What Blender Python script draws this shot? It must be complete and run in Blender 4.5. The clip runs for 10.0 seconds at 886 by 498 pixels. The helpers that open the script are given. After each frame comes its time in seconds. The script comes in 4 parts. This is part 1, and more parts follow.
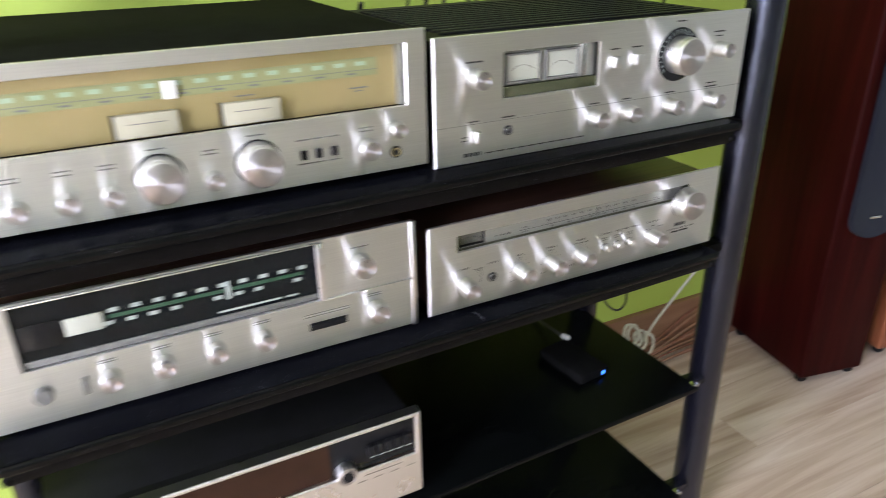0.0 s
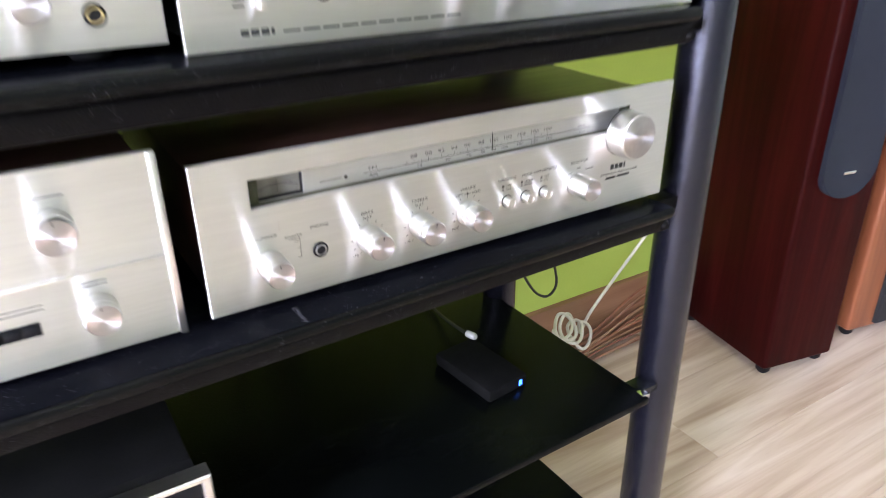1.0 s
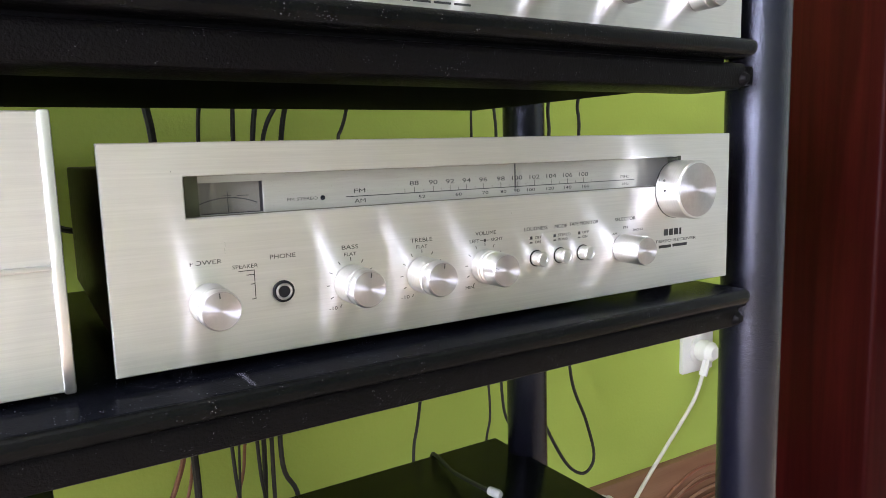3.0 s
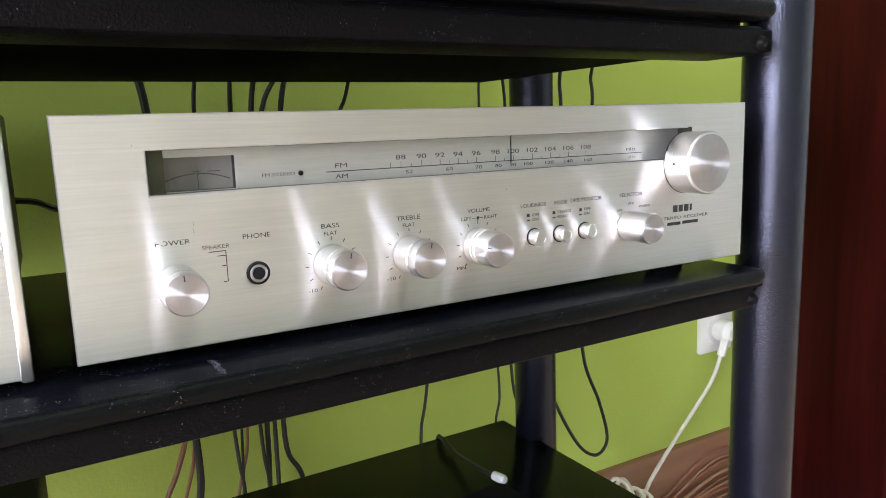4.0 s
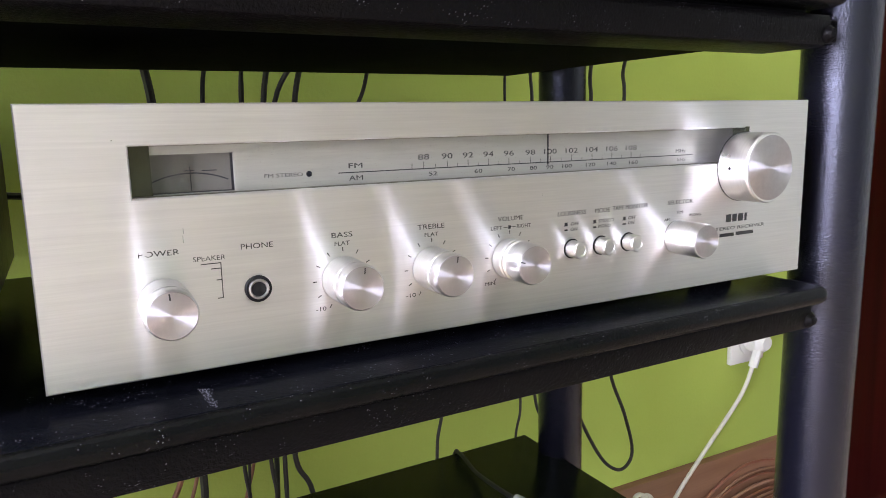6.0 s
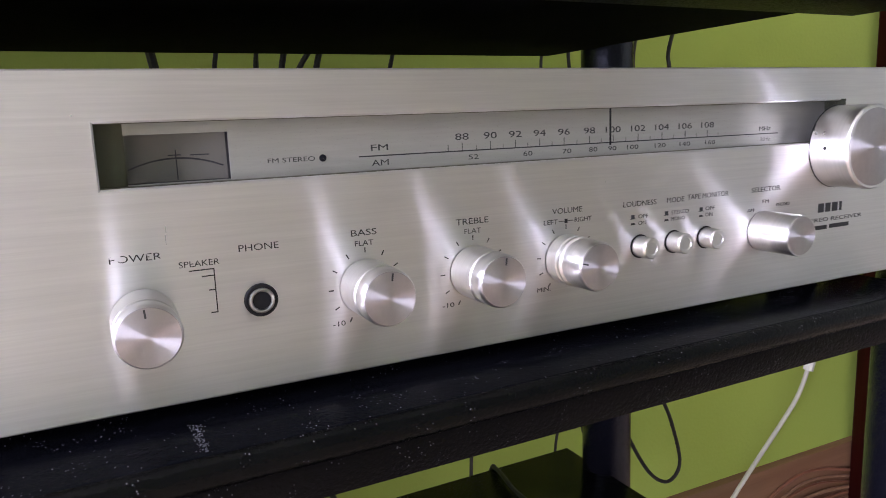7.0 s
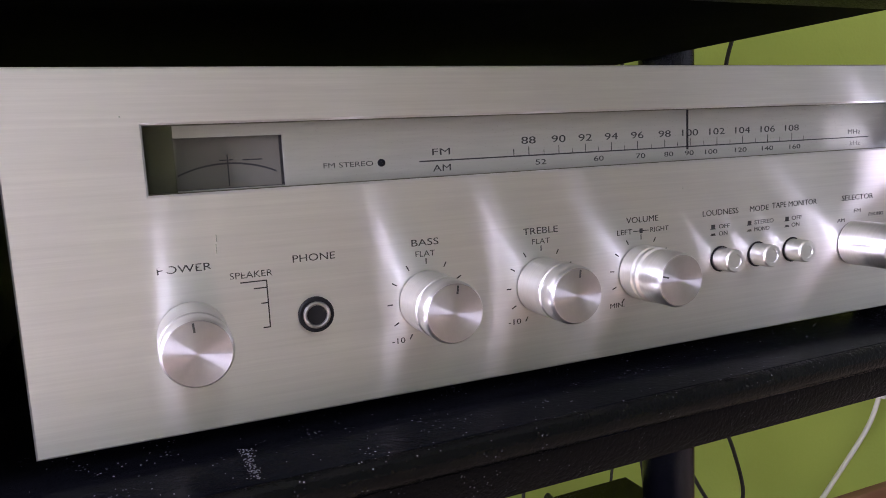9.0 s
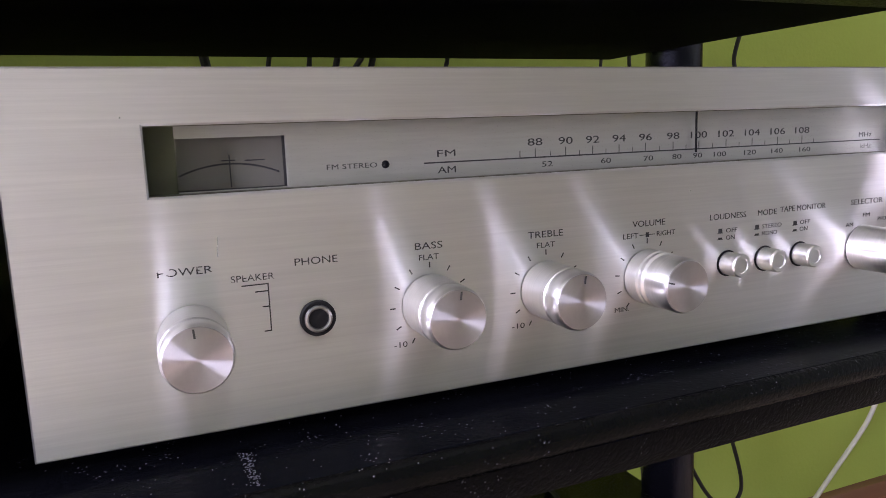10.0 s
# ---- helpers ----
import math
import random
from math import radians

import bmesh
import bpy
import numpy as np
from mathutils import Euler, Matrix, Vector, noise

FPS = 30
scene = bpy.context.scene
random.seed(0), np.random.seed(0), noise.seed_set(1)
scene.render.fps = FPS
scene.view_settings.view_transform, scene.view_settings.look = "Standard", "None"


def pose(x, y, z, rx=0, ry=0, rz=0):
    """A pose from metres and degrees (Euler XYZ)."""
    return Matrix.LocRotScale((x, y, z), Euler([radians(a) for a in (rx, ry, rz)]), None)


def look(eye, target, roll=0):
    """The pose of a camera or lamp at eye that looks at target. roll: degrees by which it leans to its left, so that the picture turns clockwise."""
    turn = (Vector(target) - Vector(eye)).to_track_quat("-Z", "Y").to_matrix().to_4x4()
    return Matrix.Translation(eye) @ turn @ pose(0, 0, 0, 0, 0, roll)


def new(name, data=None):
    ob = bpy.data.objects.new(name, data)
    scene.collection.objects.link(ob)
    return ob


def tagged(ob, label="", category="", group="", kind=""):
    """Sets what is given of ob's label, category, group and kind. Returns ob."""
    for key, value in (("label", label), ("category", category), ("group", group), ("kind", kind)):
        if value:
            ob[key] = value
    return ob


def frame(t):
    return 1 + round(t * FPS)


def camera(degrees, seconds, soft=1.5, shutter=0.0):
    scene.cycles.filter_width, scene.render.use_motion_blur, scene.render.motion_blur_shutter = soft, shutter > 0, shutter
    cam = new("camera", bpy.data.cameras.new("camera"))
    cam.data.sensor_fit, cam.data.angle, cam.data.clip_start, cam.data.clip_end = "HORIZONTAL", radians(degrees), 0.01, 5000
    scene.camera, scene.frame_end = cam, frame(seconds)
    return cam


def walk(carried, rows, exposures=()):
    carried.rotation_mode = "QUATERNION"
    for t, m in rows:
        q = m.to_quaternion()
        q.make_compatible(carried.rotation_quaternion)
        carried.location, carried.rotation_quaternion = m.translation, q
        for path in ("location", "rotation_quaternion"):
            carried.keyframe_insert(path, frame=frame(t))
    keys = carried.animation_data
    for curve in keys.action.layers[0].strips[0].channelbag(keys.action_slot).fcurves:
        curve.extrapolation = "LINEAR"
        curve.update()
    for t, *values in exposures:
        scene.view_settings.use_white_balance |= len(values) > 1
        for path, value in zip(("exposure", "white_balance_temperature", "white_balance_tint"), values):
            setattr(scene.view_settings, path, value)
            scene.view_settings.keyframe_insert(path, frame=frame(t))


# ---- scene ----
cam = camera(63.7, 10.0, 0.85, 0.4)
EXPOSURES = [(0, 1.50, 6150, 24), (0.5, 1.99, 6050, 25), (1.0, 2.33, 6000, 27), (1.3, 2.39, 6100, 27), (1.7, 2.28, 6100, 27), (2.1, 2.1, 6100, 26), (4.5, 2.15, 6150, 26), (5.2, 2.11, 6150, 27), (6.5, 1.94, 6100, 34), (7.0, 1.45, 6100, 36), (7.5, 1.4, 6100, 38), (10, 1.26, 6100, 39)]
PATH = [
    (0, (-0.3167, -0.6622, 1.0398), (0.4298, 0.8111, 0.2751), -1.04),
    (0.2, (-0.2671, -0.6112, 1.0146), (0.5806, 0.8181, 0.2726), -0.23),
    (0.4, (-0.2168, -0.5632, 0.9987), (0.6733, 0.8429, 0.2617), 0.53),
    (0.5, (-0.1932, -0.5396, 0.9877), (0.7066, 0.8557, 0.2422), 1.80),
    (0.7, (-0.1495, -0.5002, 0.9488), (0.7735, 0.8695, 0.1842), 0.90),
    (1, (-0.0898, -0.4546, 0.8720), (0.7760, 0.9401, 0.0861), -0.68),
    (1.3, (-0.0430, -0.3857, 0.7985), (0.8028, 1.0935, 0.1590), -0.96),
    (1.5, (-0.0133, -0.3575, 0.7579), (0.7820, 1.2053, 0.2706), -2.30),
    (1.6, (-0.0055, -0.3438, 0.7423), (0.7922, 1.2286, 0.2909), -2.41),
    (1.8, (0.0023, -0.3347, 0.7068), (0.8627, 1.2399, 0.4025), -1.44),
    (2, (-0.0129, -0.3380, 0.6957), (0.8717, 1.2364, 0.4689), -0.95),
    (2.2, (-0.0335, -0.3502, 0.7034), (0.8742, 1.2071, 0.4514), -0.88),
    (3.3, (-0.0337, -0.3689, 0.7157), (0.8881, 1.1816, 0.4733), -1.75),
    (3.5, (-0.0247, -0.3691, 0.7142), (0.8881, 1.1826, 0.4473), -1.76),
    (4, (-0.0045, -0.3551, 0.7120), (0.8662, 1.2146, 0.4117), -2.05),
    (4.5, (0.0049, -0.3465, 0.7211), (0.8550, 1.2289, 0.3928), -1.50),
    (5, (0.0107, -0.3398, 0.7163), (0.8431, 1.2492, 0.4089), -1.62),
    (5.2, (0.0142, -0.3363, 0.7200), (0.8464, 1.2533, 0.4151), -0.96),
    (6.3, (0.0166, -0.2938, 0.7110), (0.8416, 1.2980, 0.3977), -1.57),
    (6.5, (0.0266, -0.2820, 0.7114), (0.8151, 1.3296, 0.4056), -1.73),
    (7, (0.0380, -0.2512, 0.7031), (0.8087, 1.3672, 0.3881), -2.21),
    (7.5, (0.0430, -0.2380, 0.7035), (0.7655, 1.4109, 0.4360), -2.66),
    (8, (0.0463, -0.2279, 0.7034), (0.7730, 1.4149, 0.4110), -2.02),
    (8.5, (0.0427, -0.2302, 0.6990), (0.7352, 1.4313, 0.4304), -2.60),
    (9, (0.0383, -0.2302, 0.6958), (0.7159, 1.4400, 0.4439), -2.86),
    (9.5, (0.0368, -0.2280, 0.6991), (0.7011, 1.4431, 0.4189), -2.31),
    (10, (0.0395, -0.2263, 0.7021), (0.7085, 1.4409, 0.4100), -2.10),
]
walk(cam, [(t, look(eye, target, roll)) for t, eye, target, roll in PATH], EXPOSURES)

# ---- light ----
world = bpy.data.worlds.new("sky")
world.use_nodes = True
scene.world = world
sky = world.node_tree.nodes.new("ShaderNodeTexSky")
sky.sky_type, sky.sun_disc, sky.sun_elevation, sky.sun_rotation = "NISHITA", False, radians(46), radians(261)
world.node_tree.links.new(sky.outputs[0], world.node_tree.nodes["Background"].inputs[0])
world.node_tree.nodes["Background"].inputs[1].default_value = 0.06

WIN = (-1.75, -0.80, 0.30, 2.15)         # window opening in the west wall: y, y, z, z
BACK, WALL, ROOM_L, ROOM_R, CEIL = -2.2, 0.50, -2.5, 2.3, 2.6


def window_lamp(y0, y1, z0, z1, x, watts, colour):
    lamp = bpy.data.lights.new("window_daylight", "AREA")
    lamp.shape, lamp.size, lamp.size_y, lamp.energy, lamp.color = "RECTANGLE", y1 - y0, z1 - z0, watts, colour
    ob = new("window_daylight", lamp)
    ob.matrix_world = pose(x, (y0 + y1) / 2, (z0 + z1) / 2, 90, 0, -90)
    return ob


window_lamp(*WIN, ROOM_L - 0.02, 66.0, (0.86, 0.93, 1.0))
sun = new("sun", bpy.data.lights.new("sun", "SUN"))
sun.data.energy, sun.data.angle, sun.data.color = 5.0, radians(0.6), (1.0, 0.95, 0.88)
sun.matrix_world = look((0, 0, 4), Vector((0, 0, 4)) + Vector((1.0, 0.15, -1.05)))


# ---- materials ----
def nodes_of(name):
    m = bpy.data.materials.new(name)
    m.use_nodes = True
    return m, m.node_tree.nodes, m.node_tree.links, m.node_tree.nodes["Principled BSDF"]


def object_coords(n, l, stretch):
    tc, mp = n.new("ShaderNodeTexCoord"), n.new("ShaderNodeMapping")
    mp.inputs["Scale"].default_value = stretch
    l.new(tc.outputs["Object"], mp.inputs["Vector"])
    return mp.outputs["Vector"]


def noise_node(n, l, vec, scale, detail=4.0, rough=0.55):
    t = n.new("ShaderNodeTexNoise")
    t.inputs["Scale"].default_value, t.inputs["Detail"].default_value, t.inputs["Roughness"].default_value = scale, detail, rough
    l.new(vec, t.inputs["Vector"])
    return t.outputs["Fac"]


def ramp(n, l, fac, stops):
    r = n.new("ShaderNodeValToRGB")
    while len(r.color_ramp.elements) < len(stops):
        r.color_ramp.elements.new(0.5)
    for e, (at, c) in zip(r.color_ramp.elements, stops):
        e.position, e.color = at, (*c, 1) if len(c) == 3 else c
    l.new(fac, r.inputs[0])
    return r.outputs[0]


def grey(v):
    return (v, v, v)


def mixed(n, l, fac, a, b):
    x = n.new("ShaderNodeMix")
    x.data_type = "RGBA"
    for sock, v in ((x.inputs["Factor"], fac), (x.inputs["A"], a), (x.inputs["B"], b)):
        if hasattr(v, "links"):
            l.new(v, sock)
        else:
            sock.default_value = (*v, 1) if isinstance(v, tuple) else v
    return x.outputs["Result"]


def bump(n, l, b, height, strength, distance):
    u = n.new("ShaderNodeBump")
    u.inputs["Strength"].default_value, u.inputs["Distance"].default_value = strength, distance
    l.new(height, u.inputs["Height"])
    l.new(u.outputs[0], b.inputs["Normal"])


def surf(name, c1, c2, scale=8.0, rough=(0.4, 0.55), metal=0.0, stretch=(1, 1, 1), relief=0.0, fine=200.0, coat=0.0, spec=0.5):
    """A plain surface: colour drifting between two tones, gloss that varies, fine relief."""
    m, n, l, b = nodes_of(name)
    vec = object_coords(n, l, stretch)
    big, small = noise_node(n, l, vec, scale), noise_node(n, l, vec, fine, 3.0)
    l.new(ramp(n, l, big, [(0.3, c1), (0.7, c2)]), b.inputs["Base Color"])
    l.new(ramp(n, l, small, [(0.25, grey(rough[0])), (0.75, grey(rough[1]))]), b.inputs["Roughness"])
    b.inputs["Metallic"].default_value, b.inputs["Coat Weight"].default_value = metal, coat
    b.inputs["Specular IOR Level"].default_value = spec
    if relief:
        bump(n, l, b, small, 0.6, relief)
    return m


def brushed(name, base, rough, aniso, way, scratch=(16, 16, 700)):
    """Brushed aluminium; the gloss is drawn out along way, across the brush marks."""
    m, n, l, b = nodes_of(name)
    vec = object_coords(n, l, scratch)
    lines = noise_node(n, l, vec, 1.0, 5.0, 0.7)
    blot = noise_node(n, l, object_coords(n, l, (1, 1, 1)), 22.0)
    dark = tuple(c * 0.87 for c in base)
    tone = mixed(n, l, ramp(n, l, lines, [(0.3, grey(0.0)), (0.7, grey(1.0))]), dark, base)
    if way != "radial":
        band = noise_node(n, l, object_coords(n, l, (scratch[0] * 0.6, scratch[1] * 0.6, scratch[2] * 0.22)), 1.0, 3.0, 0.6)
        tone = mixed(n, l, ramp(n, l, band, [(0.36, grey(0.28)), (0.56, grey(0.0))]), tone, tuple(c * 0.86 for c in base))
    l.new(tone, b.inputs["Base Color"])
    l.new(mixed(n, l, ramp(n, l, blot, [(0.3, grey(0.0)), (0.75, grey(1.0))]), grey(rough * 0.88), grey(rough * 1.15)), b.inputs["Roughness"])
    b.inputs["Metallic"].default_value, b.inputs["Anisotropic"].default_value = 1.0, aniso
    if way == "radial":
        tc, sep = n.new("ShaderNodeTexCoord"), n.new("ShaderNodeVectorMath")
        sep.operation = "MULTIPLY"
        sep.inputs[1].default_value = (1, 0, 1)
        l.new(tc.outputs["Object"], sep.inputs[0])
        nz = n.new("ShaderNodeVectorMath")
        nz.operation = "NORMALIZE"
        l.new(sep.outputs[0], nz.inputs[0])
        l.new(nz.outputs[0], b.inputs["Tangent"])
    else:
        cv = n.new("ShaderNodeCombineXYZ")
        for i in range(3):
            cv.inputs[i].default_value = way[i]
        l.new(cv.outputs[0], b.inputs["Tangent"])
        bump(n, l, b, lines, 0.06, 0.0002)
    return m


def dusty_black(name, base, rough, specks, relief=0.0006, metal=0.0, haze=0.35, spec=0.4, dust=(0.5, 0.5, 0.52), tint=(1, 1, 1, 1), grain=650.0):
    """Black paint with white dust specks and a thin uneven haze of dust."""
    m, n, l, b = nodes_of(name)
    vec = object_coords(n, l, (1, 1, 1))
    vo = n.new("ShaderNodeTexVoronoi")
    vo.inputs["Scale"].default_value = 620.0
    l.new(vec, vo.inputs["Vector"])
    rare = noise_node(n, l, vec, 95.0, 3.0)
    spot = ramp(n, l, vo.outputs["Distance"], [(0.10, grey(1.0)), (0.22, grey(0.0))])
    where = ramp(n, l, rare, [(specks, grey(0.0)), (specks + 0.08, grey(1.0))])
    both = n.new("ShaderNodeMix")
    both.data_type, both.blend_type = "RGBA", "MULTIPLY"
    both.inputs["Factor"].default_value = 1.0
    l.new(spot, both.inputs["A"])
    l.new(where, both.inputs["B"])
    cloud = ramp(n, l, noise_node(n, l, object_coords(n, l, (1, 2.5, 1)), 9.0, 6.0, 0.65), [(0.42, grey(0.0)), (0.85, grey(haze))])
    film = mixed(n, l, cloud, base, (0.10, 0.105, 0.12))
    l.new(mixed(n, l, both.outputs["Result"], film, dust), b.inputs["Base Color"])
    fine = noise_node(n, l, vec, grain, 2.0)
    l.new(ramp(n, l, fine, [(0.3, grey(rough * 0.85)), (0.7, grey(rough * 1.25))]), b.inputs["Roughness"])
    b.inputs["Metallic"].default_value, b.inputs["Specular IOR Level"].default_value = metal, spec
    b.inputs["Specular Tint"].default_value = tint
    bump(n, l, b, fine, 0.5, relief)
    return m


def wood(name, c1, c2, c3, along, rough=0.4, coat=0.0, scale=1.0, vary=False, spec=0.5):
    """Wood grain drawn out along one axis: 0 is x, 2 is z."""
    m, n, l, b = nodes_of(name)
    st = [26.0 * scale] * 3
    st[along] = 1.6 * scale
    tc, mp = n.new("ShaderNodeTexCoord"), n.new("ShaderNodeMapping")
    mp.inputs["Scale"].default_value = st
    l.new(tc.outputs["Object"], mp.inputs["Vector"])
    vec = mp.outputs["Vector"]
    if vary:
        info, off = n.new("ShaderNodeObjectInfo"), n.new("ShaderNodeVectorMath")
        sc = n.new("ShaderNodeMath")
        sc.operation = "MULTIPLY"
        sc.inputs[1].default_value = 37.0
        l.new(info.outputs["Random"], sc.inputs[0])
        l.new(mp.outputs["Vector"], off.inputs[0])
        l.new(sc.outputs[0], off.inputs[1])
        vec = off.outputs[0]
    grain = n.new("ShaderNodeTexNoise")
    grain.inputs["Scale"].default_value, grain.inputs["Detail"].default_value, grain.inputs["Distortion"].default_value = 1.0, 8.0, 1.2
    l.new(vec, grain.inputs["Vector"])
    pores = noise_node(n, l, vec, 5.0, 4.0, 0.7)
    col = ramp(n, l, grain.outputs["Fac"], [(0.3, c1), (0.5, c2), (0.72, c3)])
    dark = mixed(n, l, ramp(n, l, pores, [(0.5, grey(0.0)), (0.75, grey(0.35))]), col, c1)
    l.new(dark, b.inputs["Base Color"])
    l.new(ramp(n, l, pores, [(0.2, grey(rough * 0.85)), (0.8, grey(rough * 1.2))]), b.inputs["Roughness"])
    b.inputs["Coat Weight"].default_value, b.inputs["Specular IOR Level"].default_value = coat, spec
    bump(n, l, b, pores, 0.25, 0.0003)
    return m


def clear_pane(name, gloss=0.05):
    """Clear acrylic: see-through, with a gloss that grows towards grazing."""
    m, n, l, b = nodes_of(name)
    n.remove(b)
    tr, gl, lw, mx = n.new("ShaderNodeBsdfTransparent"), n.new("ShaderNodeBsdfGlossy"), n.new("ShaderNodeLayerWeight"), n.new("ShaderNodeMixShader")
    gl.inputs["Roughness"].default_value = gloss
    lw.inputs[0].default_value = 0.5
    pw, ma = n.new("ShaderNodeMath"), n.new("ShaderNodeMath")
    pw.operation, ma.operation = "POWER", "MULTIPLY_ADD"
    pw.inputs[1].default_value, ma.inputs[1].default_value, ma.inputs[2].default_value = 4.0, 0.35, 0.006
    l.new(lw.outputs["Facing"], pw.inputs[0])
    l.new(pw.outputs[0], ma.inputs[0])
    l.new(ma.outputs[0], mx.inputs[0])
    l.new(tr.outputs[0], mx.inputs[1])
    l.new(gl.outputs[0], mx.inputs[2])
    l.new(mx.outputs[0], n["Material Output"].inputs[0])
    return m


def glow(name, colour, strength):
    m, n, l, b = nodes_of(name)
    b.inputs["Base Color"].default_value = (*colour, 1)
    b.inputs["Emission Color"].default_value, b.inputs["Emission Strength"].default_value = (*colour, 1), strength
    return m


ALU = brushed("brushed_aluminium_panel", (0.82, 0.81, 0.80), 0.40, 0.97, (0, 0, 1))
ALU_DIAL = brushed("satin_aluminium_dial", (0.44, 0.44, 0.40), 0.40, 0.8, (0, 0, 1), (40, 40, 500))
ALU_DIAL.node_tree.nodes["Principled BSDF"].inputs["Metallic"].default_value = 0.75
SURROUND = brushed("dull_olive_metal", (0.16, 0.162, 0.115), 0.5, 0.6, (0, 0, 1), (40, 40, 500))
BEZEL = surf("dark_dial_edge", (0.018, 0.020, 0.011), (0.026, 0.029, 0.016), 30, (0.5, 0.6), 0.0, (1, 1, 1), 0.0, 200, 0.0, 0.25)
ALU_SIDE = brushed("turned_aluminium", (0.80, 0.79, 0.78), 0.29, 0.5, (0, 1, 0), (3, 900, 3))
ALU_CAP = brushed("spun_aluminium_cap", (0.54, 0.51, 0.52), 0.36, 1.0, "radial", (200, 1, 200))
CHROME = surf("polished_metal", (0.85, 0.85, 0.85), (0.75, 0.75, 0.76), 60, (0.08, 0.16), 1.0)
PRINT = surf("black_print", (0.012, 0.012, 0.012), (0.03, 0.03, 0.03), 300, (0.5, 0.6))
PRINT_WORN = surf("worn_black_print", (0.012, 0.012, 0.012), (0.03, 0.03, 0.03), 300, (0.5, 0.6))
wn, wl = PRINT_WORN.node_tree.nodes, PRINT_WORN.node_tree.links
wear = ramp(wn, wl, noise_node(wn, wl, object_coords(wn, wl, (1, 1, 1.6)), 210.0, 2.0), [(0.38, grey(0.0)), (0.46, grey(1.0))])
wl.new(wear, wn["Principled BSDF"].inputs["Alpha"])
PRINT_FAINT = surf("grey_print", (0.10, 0.10, 0.09), (0.16, 0.16, 0.15), 300, (0.5, 0.6))
BUSHING = surf("dull_nickel", (0.30, 0.30, 0.29), (0.42, 0.41, 0.40), 60, (0.25, 0.38), 1.0)
BLACK = surf("black_plastic", (0.006, 0.006, 0.0065), (0.010, 0.010, 0.011), 40, (0.5, 0.65), 0.0, (1, 1, 1), 0.0002, 400, 0.0, 0.2)
MATTE = surf("matte_black_board", (0.003, 0.003, 0.003), (0.006, 0.006, 0.006), 40, (0.85, 0.95), 0.0, (1, 1, 1), 0.0002, 400, 0.0, 0.05)
BLACK_GLOSS = surf("black_gloss_plastic", (0.005, 0.0055, 0.007), (0.009, 0.0095, 0.011), 30, (0.14, 0.22), 0.0, (1, 1, 1), 0.0, 200, 0.0, 0.15)
METER_FACE = surf("grey_meter_card", (0.125, 0.118, 0.098), (0.155, 0.147, 0.122), 30, (0.5, 0.6))
METER_WHITE = surf("white_meter_card", (0.36, 0.37, 0.31), (0.43, 0.44, 0.37), 30, (0.5, 0.6))
SHELF = dusty_black("dusty_black_shelf_paint", (0.0022, 0.0024, 0.0038), 0.20, 0.60, 0.0002, 0.0, 0.05, 0.035, (0.22, 0.22, 0.26))
RAIL = dusty_black("black_rail_paint", (0.0020, 0.0021, 0.0020), 0.19, 0.57, 0.0007, 0.0, 0.01, 0.10, (0.15, 0.15, 0.16), (1, 1, 1, 1), 620.0)
BAND = dusty_black("flat_black_band_paint", (0.0030, 0.0027, 0.0027), 0.34, 0.56, 0.0009, 0.0, 0.01, 0.055, (0.15, 0.15, 0.16), (1, 1, 1, 1), 620.0)
GLASS_SHELF = dusty_black("smoked_black_shelf", (0.002, 0.0025, 0.0025), 0.24, 0.66, 0.0001, 0.0, 0.02, 0.05, (0.15, 0.15, 0.16))
POST = dusty_black("blue_black_hammered_paint", (0.006, 0.006, 0.010), 0.19, 0.85, 0.0010, 0.12, 0.0, 0.62, (0.02, 0.02, 0.03), (0.78, 0.82, 1.0, 1), 680.0)
GREEN = surf("lime_green_wall_paint", (0.39, 0.51, 0.085), (0.43, 0.55, 0.10), 2.5, (0.75, 0.9), 0.0, (1, 1, 1), 0.0008, 180)
CREAM = surf("beige_wall_paint", (0.335, 0.36, 0.325), (0.375, 0.40, 0.365), 2.5, (0.75, 0.9), 0.0, (1, 1, 1), 0.0008, 180)
WHITE = surf("white_ceiling_paint", (0.80, 0.80, 0.78), (0.84, 0.84, 0.82), 2.5, (0.8, 0.9), 0.0, (1, 1, 1), 0.0006, 160)
WHITE_PLASTIC = surf("white_plastic", (0.74, 0.74, 0.71), (0.80, 0.80, 0.77), 30, (0.3, 0.4))
PLUG_GREY = surf("pale_metal_plug", (0.40, 0.40, 0.38), (0.50, 0.50, 0.47), 200, (0.3, 0.4))
CREAM_CARD = surf("cream_meter_card", (0.34, 0.32, 0.23), (0.40, 0.38, 0.28), 30, (0.5, 0.6))
WHITE_RUBBER = surf("ivory_cable_sheath", (0.62, 0.60, 0.52), (0.70, 0.68, 0.60), 60, (0.4, 0.5))
BLACK_RUBBER = surf("black_cable_sheath", (0.010, 0.010, 0.010), (0.018, 0.018, 0.018), 60, (0.4, 0.55))
RED_CABLE = surf("copper_brown_cable_sheath", (0.22, 0.085, 0.048), (0.31, 0.13, 0.075), 60, (0.3, 0.45))
TAN_CABLE = surf("tan_cable_sheath", (0.30, 0.16, 0.095), (0.38, 0.21, 0.13), 60, (0.3, 0.45))
SKIRT_WOOD = wood("brown_skirting_wood", (0.18, 0.085, 0.045), (0.25, 0.125, 0.068), (0.32, 0.17, 0.10), 0, 0.45)
OAK = wood("pale_laminate", (0.38, 0.265, 0.185), (0.57, 0.445, 0.350), (0.68, 0.570, 0.480), 0, 0.42, 0.0, 0.72, True)
